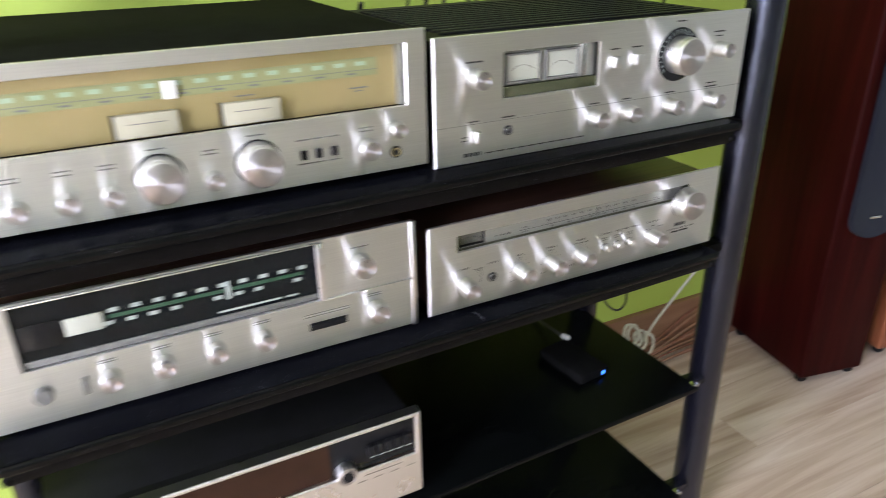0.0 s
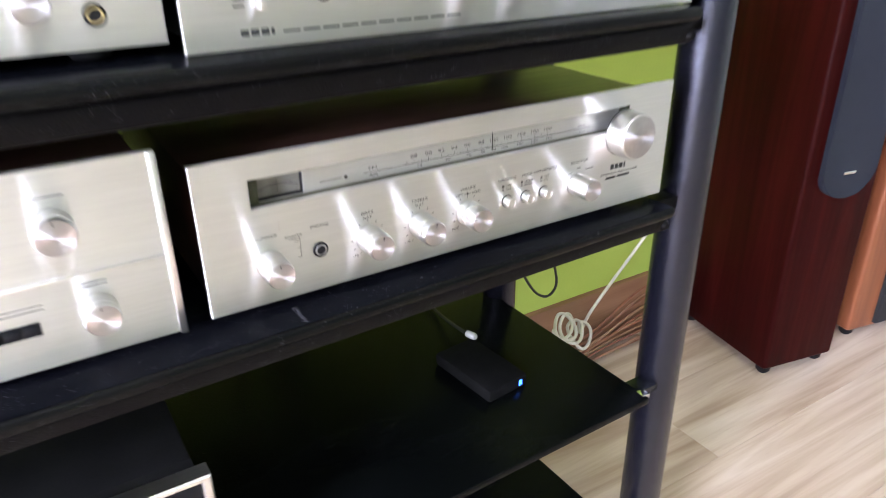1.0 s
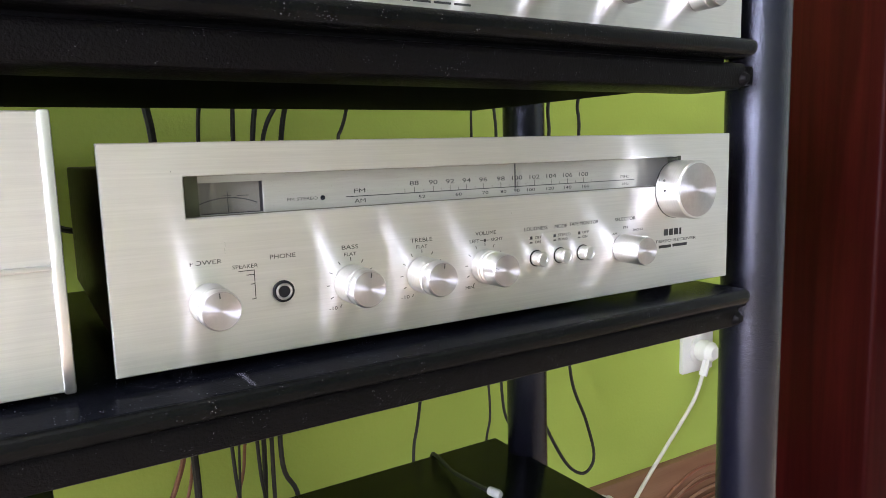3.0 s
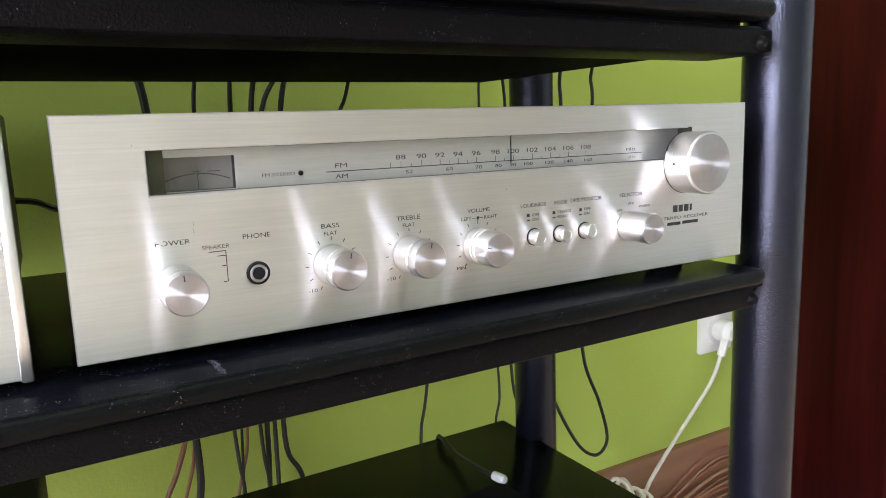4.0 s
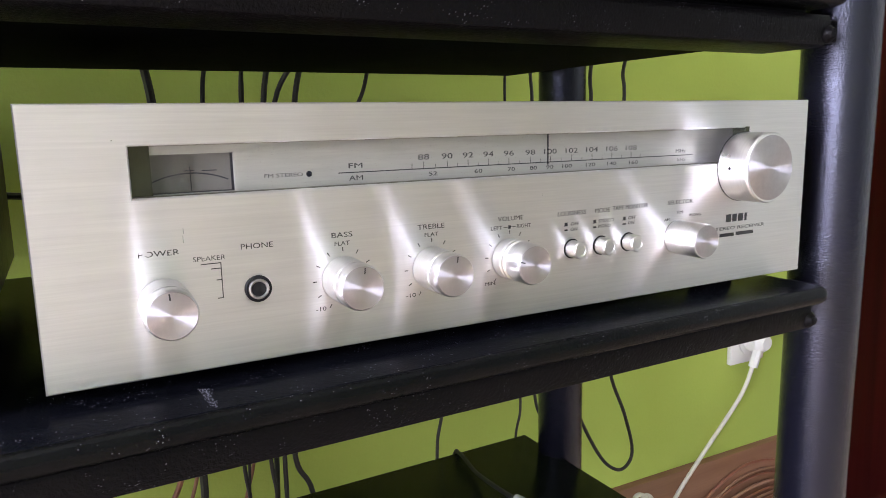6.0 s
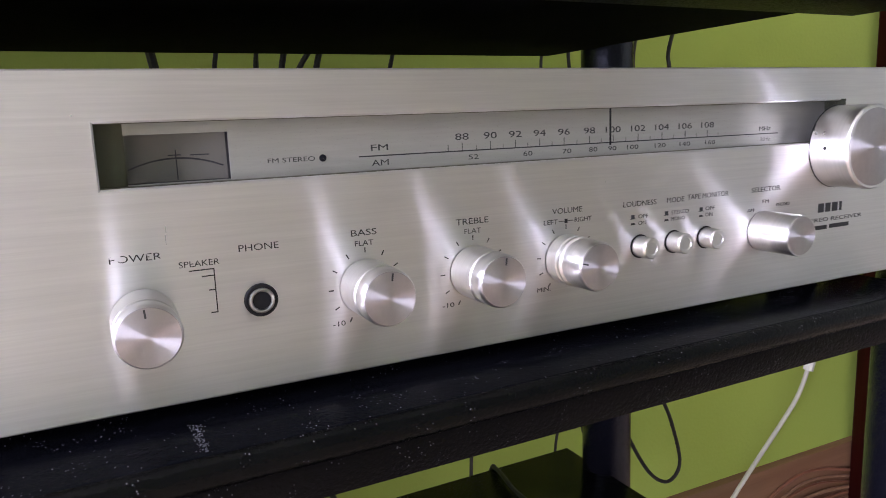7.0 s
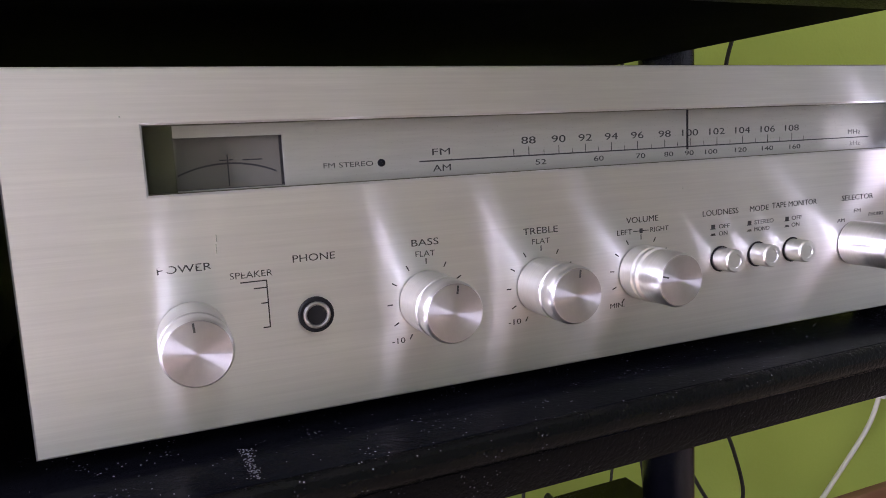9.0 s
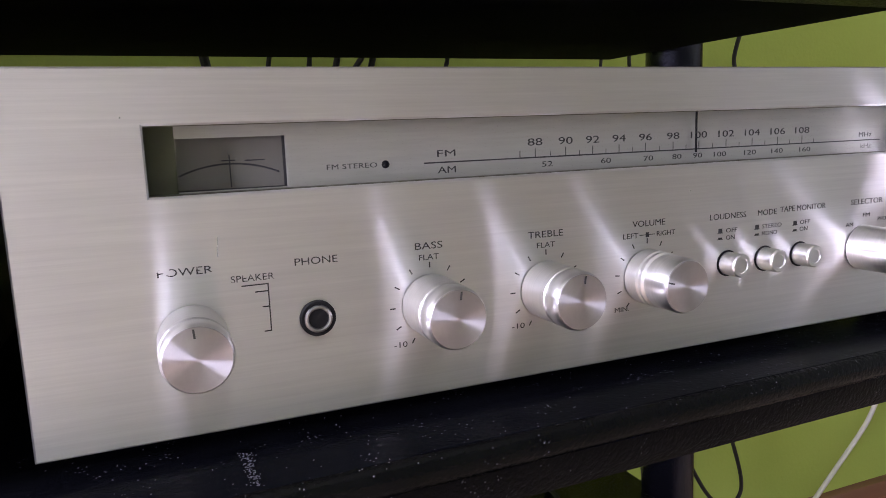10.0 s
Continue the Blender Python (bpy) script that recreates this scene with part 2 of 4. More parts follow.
MAHOGANY = wood("red_mahogany_veneer", (0.014, 0.0010, 0.0009), (0.023, 0.0017, 0.0015), (0.034, 0.0029, 0.0025), 2, 0.50, 0.0, 1.0, False, 0.07)
CHERRY = wood("orange_cherry_veneer", (0.155, 0.046, 0.019), (0.215, 0.068, 0.028), (0.265, 0.092, 0.040), 2, 0.38, 0.2)
WALNUT = wood("dark_walnut_vinyl", (0.020, 0.009, 0.006), (0.035, 0.015, 0.010), (0.055, 0.024, 0.016), 0, 0.38)
NAVY_CLOTH = surf("navy_grille_cloth", (0.005, 0.007, 0.016), (0.008, 0.011, 0.021), 12, (0.85, 0.95), 0.0, (1, 1, 1), 0.0006, 900)
BLACK_CLOTH = surf("black_grille_cloth", (0.010, 0.010, 0.011), (0.016, 0.016, 0.017), 12, (0.85, 0.95), 0.0, (1, 1, 1), 0.0006, 900)
GOLD = surf("gold_dial_plate", (0.30, 0.245, 0.100), (0.38, 0.295, 0.140), 9, (0.3, 0.4), 0.3)
GREEN_DIAL = surf("pale_green_dial_strip", (0.215, 0.225, 0.095), (0.26, 0.27, 0.13), 20, (0.4, 0.5))
# amplifier meter strip; also the shade painted at the receiver scale's left end
OLIVE = surf("olive_strip_and_dial_shade", (0.050, 0.055, 0.026), (0.070, 0.075, 0.040), 60, (0.6, 0.7), 0.0, (1, 1, 1), 0.0, 200, 0.0, 0.15)
DIAL_BLACK = surf("black_dial_glass", (0.004, 0.005, 0.006), (0.006, 0.008, 0.009), 30, (0.2, 0.3), 0.0, (1, 1, 1), 0.0, 200, 0.0, 0.05)
GREEN_LINE = surf("dark_green_dial_band", (0.008, 0.045, 0.020), (0.012, 0.065, 0.030), 20, (0.4, 0.5))
WHITE_PRINT = surf("white_print", (0.30, 0.34, 0.31), (0.37, 0.41, 0.38), 200, (0.5, 0.6))
PALE_PRINT = surf("pale_green_print", (0.27, 0.36, 0.23), (0.34, 0.43, 0.30), 200, (0.5, 0.6))
BROWN_GLASS = surf("brown_smoked_window", (0.022, 0.009, 0.005), (0.034, 0.014, 0.008), 20, (0.10, 0.16), 0.0, (1, 1, 1), 0.0, 200, 0.0, 0.2)
DUST = surf("pale_dust", (0.05, 0.05, 0.06), (0.17, 0.17, 0.195), 900, (0.8, 0.9))
PANE = clear_pane("clear_acrylic")
BLUE_LED = glow("blue_led", (0.04, 0.20, 1.0), 1.6)


# ---- building helpers ----
PLACED = {}


def rig(name, loc, label, category, group="", turn=0.0):
    """An empty at the base of a thing."""
    ob = new(name)
    ob.empty_display_size = 0.05
    m = pose(*loc, 0, 0, turn)
    ob.matrix_world = m
    PLACED[ob] = m
    return tagged(ob, label, category, group)


def part(name, bm, material, parent=None, label="", at=None, flat=False):
    """Links a bmesh as one mesh object under a thing or a part; at: its place in the world."""
    bmesh.ops.recalc_face_normals(bm, faces=bm.faces)
    me = bpy.data.meshes.new(name)
    bm.to_mesh(me)
    bm.free()
    me.materials.append(material)
    if not flat:
        me.shade_smooth()
        me.set_sharp_from_angle(angle=radians(35))
    return place(name, me, parent, label, at)


def place(name, me, parent=None, label="", at=None):
    ob = new(name, me)
    m = at if at is not None else Matrix.Identity(4)
    PLACED[ob] = m
    if parent is not None:
        ob.parent = parent
        ob.matrix_parent_inverse = PLACED[parent].inverted()
    ob.matrix_basis = m
    if label:
        ob["label"] = label
    return ob


def box(x0, x1, y0, y1, z0, z1, bevel=0.0, bm=None, seg=2):
    bm = bm or bmesh.new()
    v = [bm.verts.new((x, y, z)) for x in (x0, x1) for y in (y0, y1) for z in (z0, z1)]
    fs = [bm.faces.new([v[i] for i in q]) for q in ((0, 1, 3, 2), (4, 6, 7, 5), (0, 4, 5, 1), (2, 3, 7, 6), (0, 2, 6, 4), (1, 5, 7, 3))]
    if bevel:
        es = list({e for f in fs for e in f.edges})
        bmesh.ops.bevel(bm, geom=es, offset=bevel, segments=seg, affect="EDGES", profile=0.5)
    return bm


def lathe(profile, n=40, bm=None, c=(0, 0, 0), axis="y"):
    """Turns (radius, out) round an axis; out runs towards -y (or up z)."""
    bm = bm or bmesh.new()
    rings = []
    for r, h in profile:
        ring = []
        for i in range(n):
            a = 2 * math.pi * i / n
            p = (r * math.cos(a), -h, r * math.sin(a)) if axis == "y" else (r * math.cos(a), r * math.sin(a), h)
            ring.append(bm.verts.new(Vector(p) + Vector(c)))
        rings.append(ring)
    for a, b in zip(rings, rings[1:]):
        for i in range(n):
            bm.faces.new((a[i], a[(i + 1) % n], b[(i + 1) % n], b[i]))
    bm.faces.new(rings[0])
    bm.faces.new(list(reversed(rings[-1])))
    return bm


def smooth_path(points, per=8):
    """A Catmull-Rom line through the points."""
    p = [Vector(q) for q in points]
    p = [2 * p[0] - p[1], *p, 2 * p[-1] - p[-2]]
    out = []
    for a, b, c, d in zip(p, p[1:], p[2:], p[3:]):
        for i in range(per):
            t = i / per
            out.append(0.5 * (2 * b + (c - a) * t + (2 * a - 5 * b + 4 * c - d) * t * t + (3 * b - 3 * c + d - a) * t ** 3))
    out.append(p[-2])
    return out


def tube(points, r, n=8, per=8, bm=None):
    bm = bm or bmesh.new()
    line, rings, up = smooth_path(points, per), [], Vector((0.3, 0.9, 0.31)).normalized()
    for i, p in enumerate(line):
        d = (line[min(i + 1, len(line) - 1)] - line[max(i - 1, 0)]).normalized()
        s = d.cross(up).normalized()
        u = s.cross(d).normalized()
        up = u
        rings.append([bm.verts.new(p + r * (math.cos(2 * math.pi * k / n) * s + math.sin(2 * math.pi * k / n) * u)) for k in range(n)])
    for a, b in zip(rings, rings[1:]):
        for k in range(n):
            bm.faces.new((a[k], a[(k + 1) % n], b[(k + 1) % n], b[k]))
    bm.faces.new(rings[0])
    bm.faces.new(list(reversed(rings[-1])))
    return bm


def swept(profile, x0, x1, bm=None):
    """A profile of (y, z) drawn along x."""
    bm = bm or bmesh.new()
    a = [bm.verts.new((x0, y, z)) for y, z in profile]
    b = [bm.verts.new((x1, y, z)) for y, z in profile]
    k = len(profile)
    for i in range(k):
        bm.faces.new((a[i], a[(i + 1) % k], b[(i + 1) % k], b[i]))
    bm.faces.new(a)
    bm.faces.new(list(reversed(b)))
    return bm


def framed(x0, x1, z0, z1, y0, y1, hx0, hx1, hz0, hz1, chamfer=0.0006):
    """An upright plate with one rectangular hole."""
    bm = bmesh.new()
    ring = lambda a, b, c, d, y: [bm.verts.new((x, y, z)) for x, z in ((a, c), (b, c), (b, d), (a, d))]
    of, ob_, hf, hb = ring(x0, x1, z0, z1, y0), ring(x0, x1, z0, z1, y1), ring(hx0, hx1, hz0, hz1, y0), ring(hx0, hx1, hz0, hz1, y1)
    for i in range(4):
        j = (i + 1) % 4
        bm.faces.new((of[i], of[j], hf[j], hf[i]))
        bm.faces.new((ob_[i], hb[i], hb[j], ob_[j]))
        bm.faces.new((of[i], ob_[i], ob_[j], of[j]))
        bm.faces.new((hf[i], hf[j], hb[j], hb[i]))
    rim = {frozenset((of[i], of[(i + 1) % 4])) for i in range(4)} | {frozenset((hf[i], hf[(i + 1) % 4])) for i in range(4)}
    es = [e for e in bm.edges if frozenset(e.verts) in rim]
    bmesh.ops.bevel(bm, geom=es, offset=chamfer, segments=1, affect="EDGES")
    return bm


def lettering(words, x0, x1, z, height, y, parent, material=None, name="lettering", thick=0.00005):
    """Words of the built-in font, fitted between x0 and x1, their middle at height z, on a face that looks to -y."""
    cu = bpy.data.curves.new(name, "FONT")
    cu.body, cu.extrude, cu.resolution_u, cu.offset = words, 0.01, 3, 0.0
    ob = bpy.data.objects.new(name, cu)
    scene.collection.objects.link(ob)
    me = bpy.data.meshes.new_from_object(ob.evaluated_get(bpy.context.evaluated_depsgraph_get()))
    bpy.data.objects.remove(ob)
    co = np.empty(len(me.vertices) * 3)
    me.vertices.foreach_get("co", co)
    co = co.reshape(-1, 3)
    lo, hi = co.min(0), co.max(0)
    out = np.empty_like(co)
    out[:, 0] = x0 + (co[:, 0] - lo[0]) / (hi[0] - lo[0]) * (x1 - x0)
    out[:, 2] = z + ((co[:, 1] - lo[1]) / (hi[1] - lo[1]) - 0.5) * height
    out[:, 1] = y - thick * (1 + np.sign(co[:, 2]))
    me.vertices.foreach_set("co", out.ravel())
    me.materials.clear()
    me.materials.append(material or PRINT)
    me.name = name
    return place(name, me, parent)


def marks(bars, y, parent, material=None, name="scale_marks", label="", thick=0.0001):
    """Thin printed bars (x0, x1, z0, z1), as one print."""
    bm = bmesh.new()
    for x0, x1, z0, z1 in bars:
        box(x0, x1, y - thick, y, z0, z1, 0, bm)
    return tagged(part(name, bm, material or PRINT, parent, label, flat=True), "", "", "", "stuff" if len(bars) > 1 else "")


def dial_ticks(x, z, r0, r1, angles, y, parent, w=0.00045):
    """Printed ticks round a knob; angles from straight up, clockwise."""
    bm = bmesh.new()
    for a in angles:
        s, c = math.sin(radians(a)), math.cos(radians(a))
        pts = [(x + s * r + c * k * w / 2, z + c * r - s * k * w / 2) for r, k in ((r0, -1), (r0, 1), (r1, 1), (r1, -1))]
        front = [bm.verts.new((px, y - 0.0001, pz)) for px, pz in pts]
        back = [bm.verts.new((px, y, pz)) for px, pz in pts]
        bm.faces.new(front)
        bm.faces.new(list(reversed(back)))
        for i in range(4):
            bm.faces.new((front[i], front[(i + 1) % 4], back[(i + 1) % 4], back[i]))
    return part("scale_marks", bm, PRINT, parent, flat=True)


def knob(x, z, r, p, parent, y=0.0, mark=0.0, tiers=1, collar=0.99, groove=True, label="turned aluminium knob with spun cap"):
    """A turned knob on a panel, with its spun cap, pointer line and dark collar."""
    at = pose(x, y, z)
    if tiers == 2:
        prof = [(r * 1.04, 0.0004), (r * 1.04, p * 0.30), (r * 0.97, p * 0.32), (r * 0.97, p * 0.36), (r * 1.04, p * 0.38), (r * 1.04, p * 0.44),
                (r * 0.95, p * 0.47), (r * 0.95, p * 0.50), (r, p * 0.52), (r, p - 0.0014), (r * 0.93, p)]
    elif not groove:
        prof = [(r, 0.0004), (r, p - 0.0010), (r * 0.965, p)]
    else:
        prof = [(r * 1.01, 0.0004), (r * 1.0, p * 0.66), (r * 0.965, p * 0.68), (r * 0.965, p * 0.73), (r * 0.99, p * 0.76), (r * 0.99, p - 0.0022), (r * 0.965, p - 0.0009), (r * 0.91, p)]
    k = part("knob", lathe(prof, 48), ALU_SIDE, parent, label, at)
    part("cap", lathe([(r * 0.915, p - 0.0004), (r * 0.915, p + 0.0001), (r * 0.90, p + 0.0003)], 48), ALU_CAP, k, "spun silver cap", at)
    part("collar", lathe([(r * collar, 0.0), (r * collar, 0.0003)], 40), BLACK, k, "thin black collar", at)
    if mark is not None:
        bm = box(-0.0003, 0.0003, -p - 0.0005, -p, r * 0.60, r * 0.86)
        bmesh.ops.rotate(bm, verts=bm.verts, cent=(0, 0, 0), matrix=Matrix.Rotation(radians(mark), 3, "Y"))
        part("pointer", bm, PRINT, k, "", at, flat=True)
    return k


def push_button(x, z, r, p, parent, y=0.0):
    at = pose(x, y, z)
    b = part("push_button", lathe([(r, 0.0004), (r, p - 0.0006), (r * 0.9, p), (r * 0.62, p), (r * 0.58, p - 0.0004), (r * 0.3, p - 0.0004)], 32), ALU_SIDE, parent, "", at)
    part("surround", lathe([(r * 1.14, 0.0), (r * 1.14, 0.0003)], 32), BLACK, b, "black ring", at)
    return b


def jack(x, z, r, parent, y=0.0, ring=None):
    at = pose(x, y, z)
    j = part("headphone_jack", lathe([(r, 0.0), (r, 0.0012), (r * 0.93, 0.0016), (r * 0.78, 0.0016)], 36), BLACK, parent, "", at)
    bm = bmesh.new()
    n, m = 36, 8
    rings = [[bm.verts.new(((r * 0.66 + r * 0.12 * math.cos(b)) * math.cos(a), -0.0018 + r * 0.12 * math.sin(b), (r * 0.66 + r * 0.12 * math.cos(b)) * math.sin(a)))
              for b in [2 * math.pi * i / m for i in range(m)]] for a in [2 * math.pi * i / n for i in range(n)]]
    for i in range(n):
        for k in range(m):
            bm.faces.new((rings[i][k], rings[(i + 1) % n][k], rings[(i + 1) % n][(k + 1) % m], rings[i][(k + 1) % m]))
    part("bushing", bm, ring or BUSHING, j, "dull metal bushing", at)
    part("socket_hole", lathe([(r * 0.56, 0.0), (r * 0.56, 0.0018)], 24), BLACK, j, "", at)
    return j


# ---- the room ----
def structure(name, bm, material, label):
    return tagged(part(name, bm, material, None, label), "", name.split("_")[0], "", "structure")


structure("wall_north", box(ROOM_L, ROOM_R, WALL, WALL + 0.15, 0, CEIL), GREEN, "lime green painted wall behind the rack")
wall_w = box(ROOM_L - 0.15, ROOM_L, BACK - 0.15, WIN[0], 0, CEIL)
box(ROOM_L - 0.15, ROOM_L, WIN[1], WALL + 0.15, 0, CEIL, 0, wall_w)
box(ROOM_L - 0.15, ROOM_L, WIN[0], WIN[1], 0, WIN[2], 0, wall_w)
box(ROOM_L - 0.15, ROOM_L, WIN[0], WIN[1], WIN[3], CEIL, 0, wall_w)
structure("wall_west", wall_w, CREAM, "plain beige painted wall with a window")
structure("wall_east", box(ROOM_R, ROOM_R + 0.15, BACK - 0.15, WALL + 0.15, 0, CEIL), CREAM, "plain beige painted wall")
structure("wall_south", box(ROOM_L, ROOM_R, BACK - 0.15, BACK, 0, CEIL), CREAM, "plain beige painted wall")
structure("ceiling", box(ROOM_L - 0.15, ROOM_R + 0.15, BACK - 0.15, WALL + 0.15, CEIL, CEIL + 0.15), WHITE, "plain white ceiling")
floor = structure("floor", box(ROOM_L - 0.15, ROOM_R + 0.15, BACK - 0.15, WALL + 0.15, -0.12, -0.009), OAK, "pale oak laminate floor of long planks")
structure("baseboard", swept([(WALL, 0.0), (WALL - 0.016, 0.0), (WALL - 0.016, 0.128), (WALL - 0.011, 0.138), (WALL, 0.14)], ROOM_L, ROOM_R), SKIRT_WOOD, "brown wooden baseboard along the green wall")
win_frame = framed(WIN[0], WIN[1], WIN[2], WIN[3], 0.06, 0.12, WIN[0] + 0.07, WIN[1] - 0.07, WIN[2] + 0.07, WIN[3] - 0.07, 0.004)
bmesh.ops.rotate(win_frame, verts=win_frame.verts, cent=(0, 0, 0), matrix=Matrix.Rotation(radians(90), 3, "Z"))
bmesh.ops.translate(win_frame, verts=win_frame.verts, vec=(ROOM_L, 0, 0))
win = structure("window_1", win_frame, WHITE_PLASTIC, "white framed window letting in daylight")
part("window_sill", box(ROOM_L, ROOM_L + 0.14, WIN[0] - 0.05, WIN[1] + 0.05, WIN[2] - 0.03, WIN[2] - 0.002, 0.006), WHITE_PLASTIC, win)


# ---- the rack ----
RACK_L, RACK_R, FRONT_Y, REAR_Y, POST_R = -0.530, 0.5238, 0.030, 0.290, 0.026
BOARD_L, BOARD_R = -0.452, 0.4397
SKEW = pose(0, 0, 0, 0, 0, 1.26)          # the receivers stand slightly askew to the shelves
rack = rig("hifi_rack", (0, 0.13, 0), "black tubular steel hi-fi rack with dusty shelves", "rack")


def rack_post(x, y, r):
    prof = [(r * 0.9, 0.0), (r, 0.004), (r, 1.30), (r * 0.8, 1.312), (r * 0.3, 1.316)]
    p = part("post", lathe(prof, 40, None, (0, 0, 0), "z"), POST, rack, "blue-black textured tube", pose(x, y, 0))
    return p


for px in (RACK_L, RACK_R):
    rack_post(px, FRONT_Y, POST_R)
for px in (BOARD_L - 0.035, BOARD_R + 0.0303):
    rack_post(px, REAR_Y, 0.0238)


def rounded_bar(profile, x0, x1):
    """A profile of (y, z) drawn along x, with rounded ends."""
    bm, rings = bmesh.new(), []
    cy, cz = sum(q[0] for q in profile) / len(profile), sum(q[1] for q in profile) / len(profile)
    ends = [(0.0, 0.35), (0.0006, 0.62), (0.0020, 0.84), (0.0045, 0.97), (0.0070, 1.0)]
    for x, k in [(x0 + d, k) for d, k in ends] + [(x1 - d, k) for d, k in reversed(ends)]:
        rings.append([bm.verts.new((x, cy + (y - cy) * k, cz + (z - cz) * k)) for y, z in profile])
    n = len(profile)
    for a, b in zip(rings, rings[1:]):
        for i in range(n):
            bm.faces.new((a[i], a[(i + 1) % n], b[(i + 1) % n], b[i]))
    bm.faces.new(rings[0])
    bm.faces.new(list(reversed(rings[-1])))
    return bm


def shelf(top, rail=True):
    """A shelf board; the upper ones have a rounded front rail with a band under it."""
    if rail:
        s = part("shelf", box(BOARD_L, BOARD_R, -0.0115, 0.322, top - 0.030, top - 0.003, 0.0015), MATTE, rack, "black board", SKEW)
        part("top_sheet", box(BOARD_L, BOARD_R + 0.005, -0.0318, 0.322, top - 0.003, top, 0.0006), SHELF, s, "dusty glossy black top", SKEW)
        bead = [(-0.0320, top - 0.0002), (-0.0335, top - 0.0008), (-0.0348, top - 0.0024), (-0.0354, top - 0.0050), (-0.0351, top - 0.0080), (-0.0338, top - 0.0105),
                (-0.0315, top - 0.0120), (-0.0270, top - 0.0128), (-0.0120, top - 0.0128), (-0.0120, top - 0.0034), (-0.0320, top - 0.0034)]
        part("front_rail", rounded_bar(bead, BOARD_L - 0.002, BOARD_R + 0.0085), RAIL, s, "rounded black front rail", SKEW)
        lip = [(-0.0132, top - 0.0350), (-0.0160, top - 0.0336), (-0.0184, top - 0.0280), (-0.0192, top - 0.0200), (-0.0190, top - 0.0175), (-0.0176, top - 0.0158),
               (-0.0150, top - 0.0152), (0.0300, top - 0.0152), (0.0300, top - 0.0350)]
        part("front_band", swept(lip, BOARD_L + 0.004, BOARD_R + 0.0135), BAND, s, "flat black band", SKEW)
        for side, x in ((1, BOARD_R + 0.0135), (-1, BOARD_L + 0.004)):
            end = RACK_R - POST_R * 0.6 if side > 0 else RACK_L + POST_R * 0.6
            part("end_arm", box(min(x - side * 0.004, end), max(x - side * 0.004, end), 0.018, 0.042, top - 0.0285, top - 0.013, 0.002), BAND, s, "black arm to the post")
            part("weld_bead", lathe([(0.002, -0.003), (0.0055, 0.0), (0.006, 0.006), (0.003, 0.010)], 14), BAND, s, "", SKEW @ pose(x, -0.012, top - 0.027))
    else:
        s = part("shelf", box(BOARD_L - 0.010, BOARD_R + 0.0253, -0.021, 0.330, top - 0.009, top, 0.0015), GLASS_SHELF, rack, "thin glossy black shelf", SKEW)
        for side, x in ((1, BOARD_R + 0.0253), (-1, BOARD_L - 0.010)):
            end = RACK_R - POST_R * 0.6 if side > 0 else RACK_L + POST_R * 0.6
            part("bracket_arm", box(min(x - side * 0.012, end), max(x - side * 0.012, end), 0.012, 0.036, top - 0.020, top - 0.0095, 0.0015), POST, s, "dark bracket to the post")
            part("bracket_lug", box(x - 0.005, x + 0.006, -0.006, 0.006, top - 0.008, top + 0.001, 0.0012), CHROME, s, "small worn metal lug")
    return s


SHELF_1, SHELF_2, SHELF_3, SHELF_4 = 0.792, 0.604, 0.357, 0.132
for z, r in ((SHELF_1, True), (SHELF_2, True), (SHELF_3, False), (SHELF_4, False)):
    shelf(z, r)


def cabinet(root, x0, x1, y0, y1, z0, z1, shelf_top, material, feet=True, name="cabinet"):
    c = part(name, box(x0, x1, y0 + 0.018, y1, z0, z1, 0.0015), material, root)
    part("chassis_frame", framed(x0, x1, z0, z1, y0, y0 + 0.018, x0 + 0.003, x1 - 0.003, z0 + 0.003, z1 - 0.0025, 0.0004), material, root)
    if feet:
        for fx in (x0 + 0.035, x1 - 0.035):
            for fy in (y0 + 0.03, y1 - 0.04):
                part("foot", lathe([(0.011, shelf_top), (0.013, shelf_top + 0.003), (0.013, z0 - 0.0002)], 24, None, (0, 0, 0), "z"), BLACK, root, "", pose(fx, fy, 0))
    return c


# ---- dust lying on the shelf ----
def dust_flecks(top, x0, x1, count, seed, scuff):
    rnd, bm = random.Random(seed), bmesh.new()
    for i in range(count):
        if i < scuff:
            y = rnd.uniform(-0.028, -0.003)
            x = 0.0588 - 0.04 * (y + 0.014) + rnd.gauss(0, 0.0011)
        else:
            x, y = rnd.uniform(x0, x1), -0.030 + 0.05 * rnd.random() ** 1.2
        w, d, a = rnd.uniform(0.00008, 0.00025), rnd.uniform(0.00006, 0.00018), rnd.uniform(0, 3.1)
        z = top + 0.00005
        v = [bm.verts.new((x + w * u * math.cos(a) - d * k * math.sin(a), y + w * u * math.sin(a) + d * k * math.cos(a), z + h)) for h in (0.0, 0.0002) for u, k in ((-1, -1), (1, -1), (1, 1), (-1, 1))]
        for q in ((0, 1, 2, 3), (4, 7, 6, 5), (0, 4, 5, 1), (1, 5, 6, 2), (2, 6, 7, 3), (3, 7, 4, 0)):
            bm.faces.new([v[j] for j in q])
    return tagged(part("dust", bm, DUST, None, "pale dust flecks lying on the black shelf", flat=True), "", "dust", "", "stuff")


dust_flecks(SHELF_2, -0.30, 0.43, 560, 3, 130)

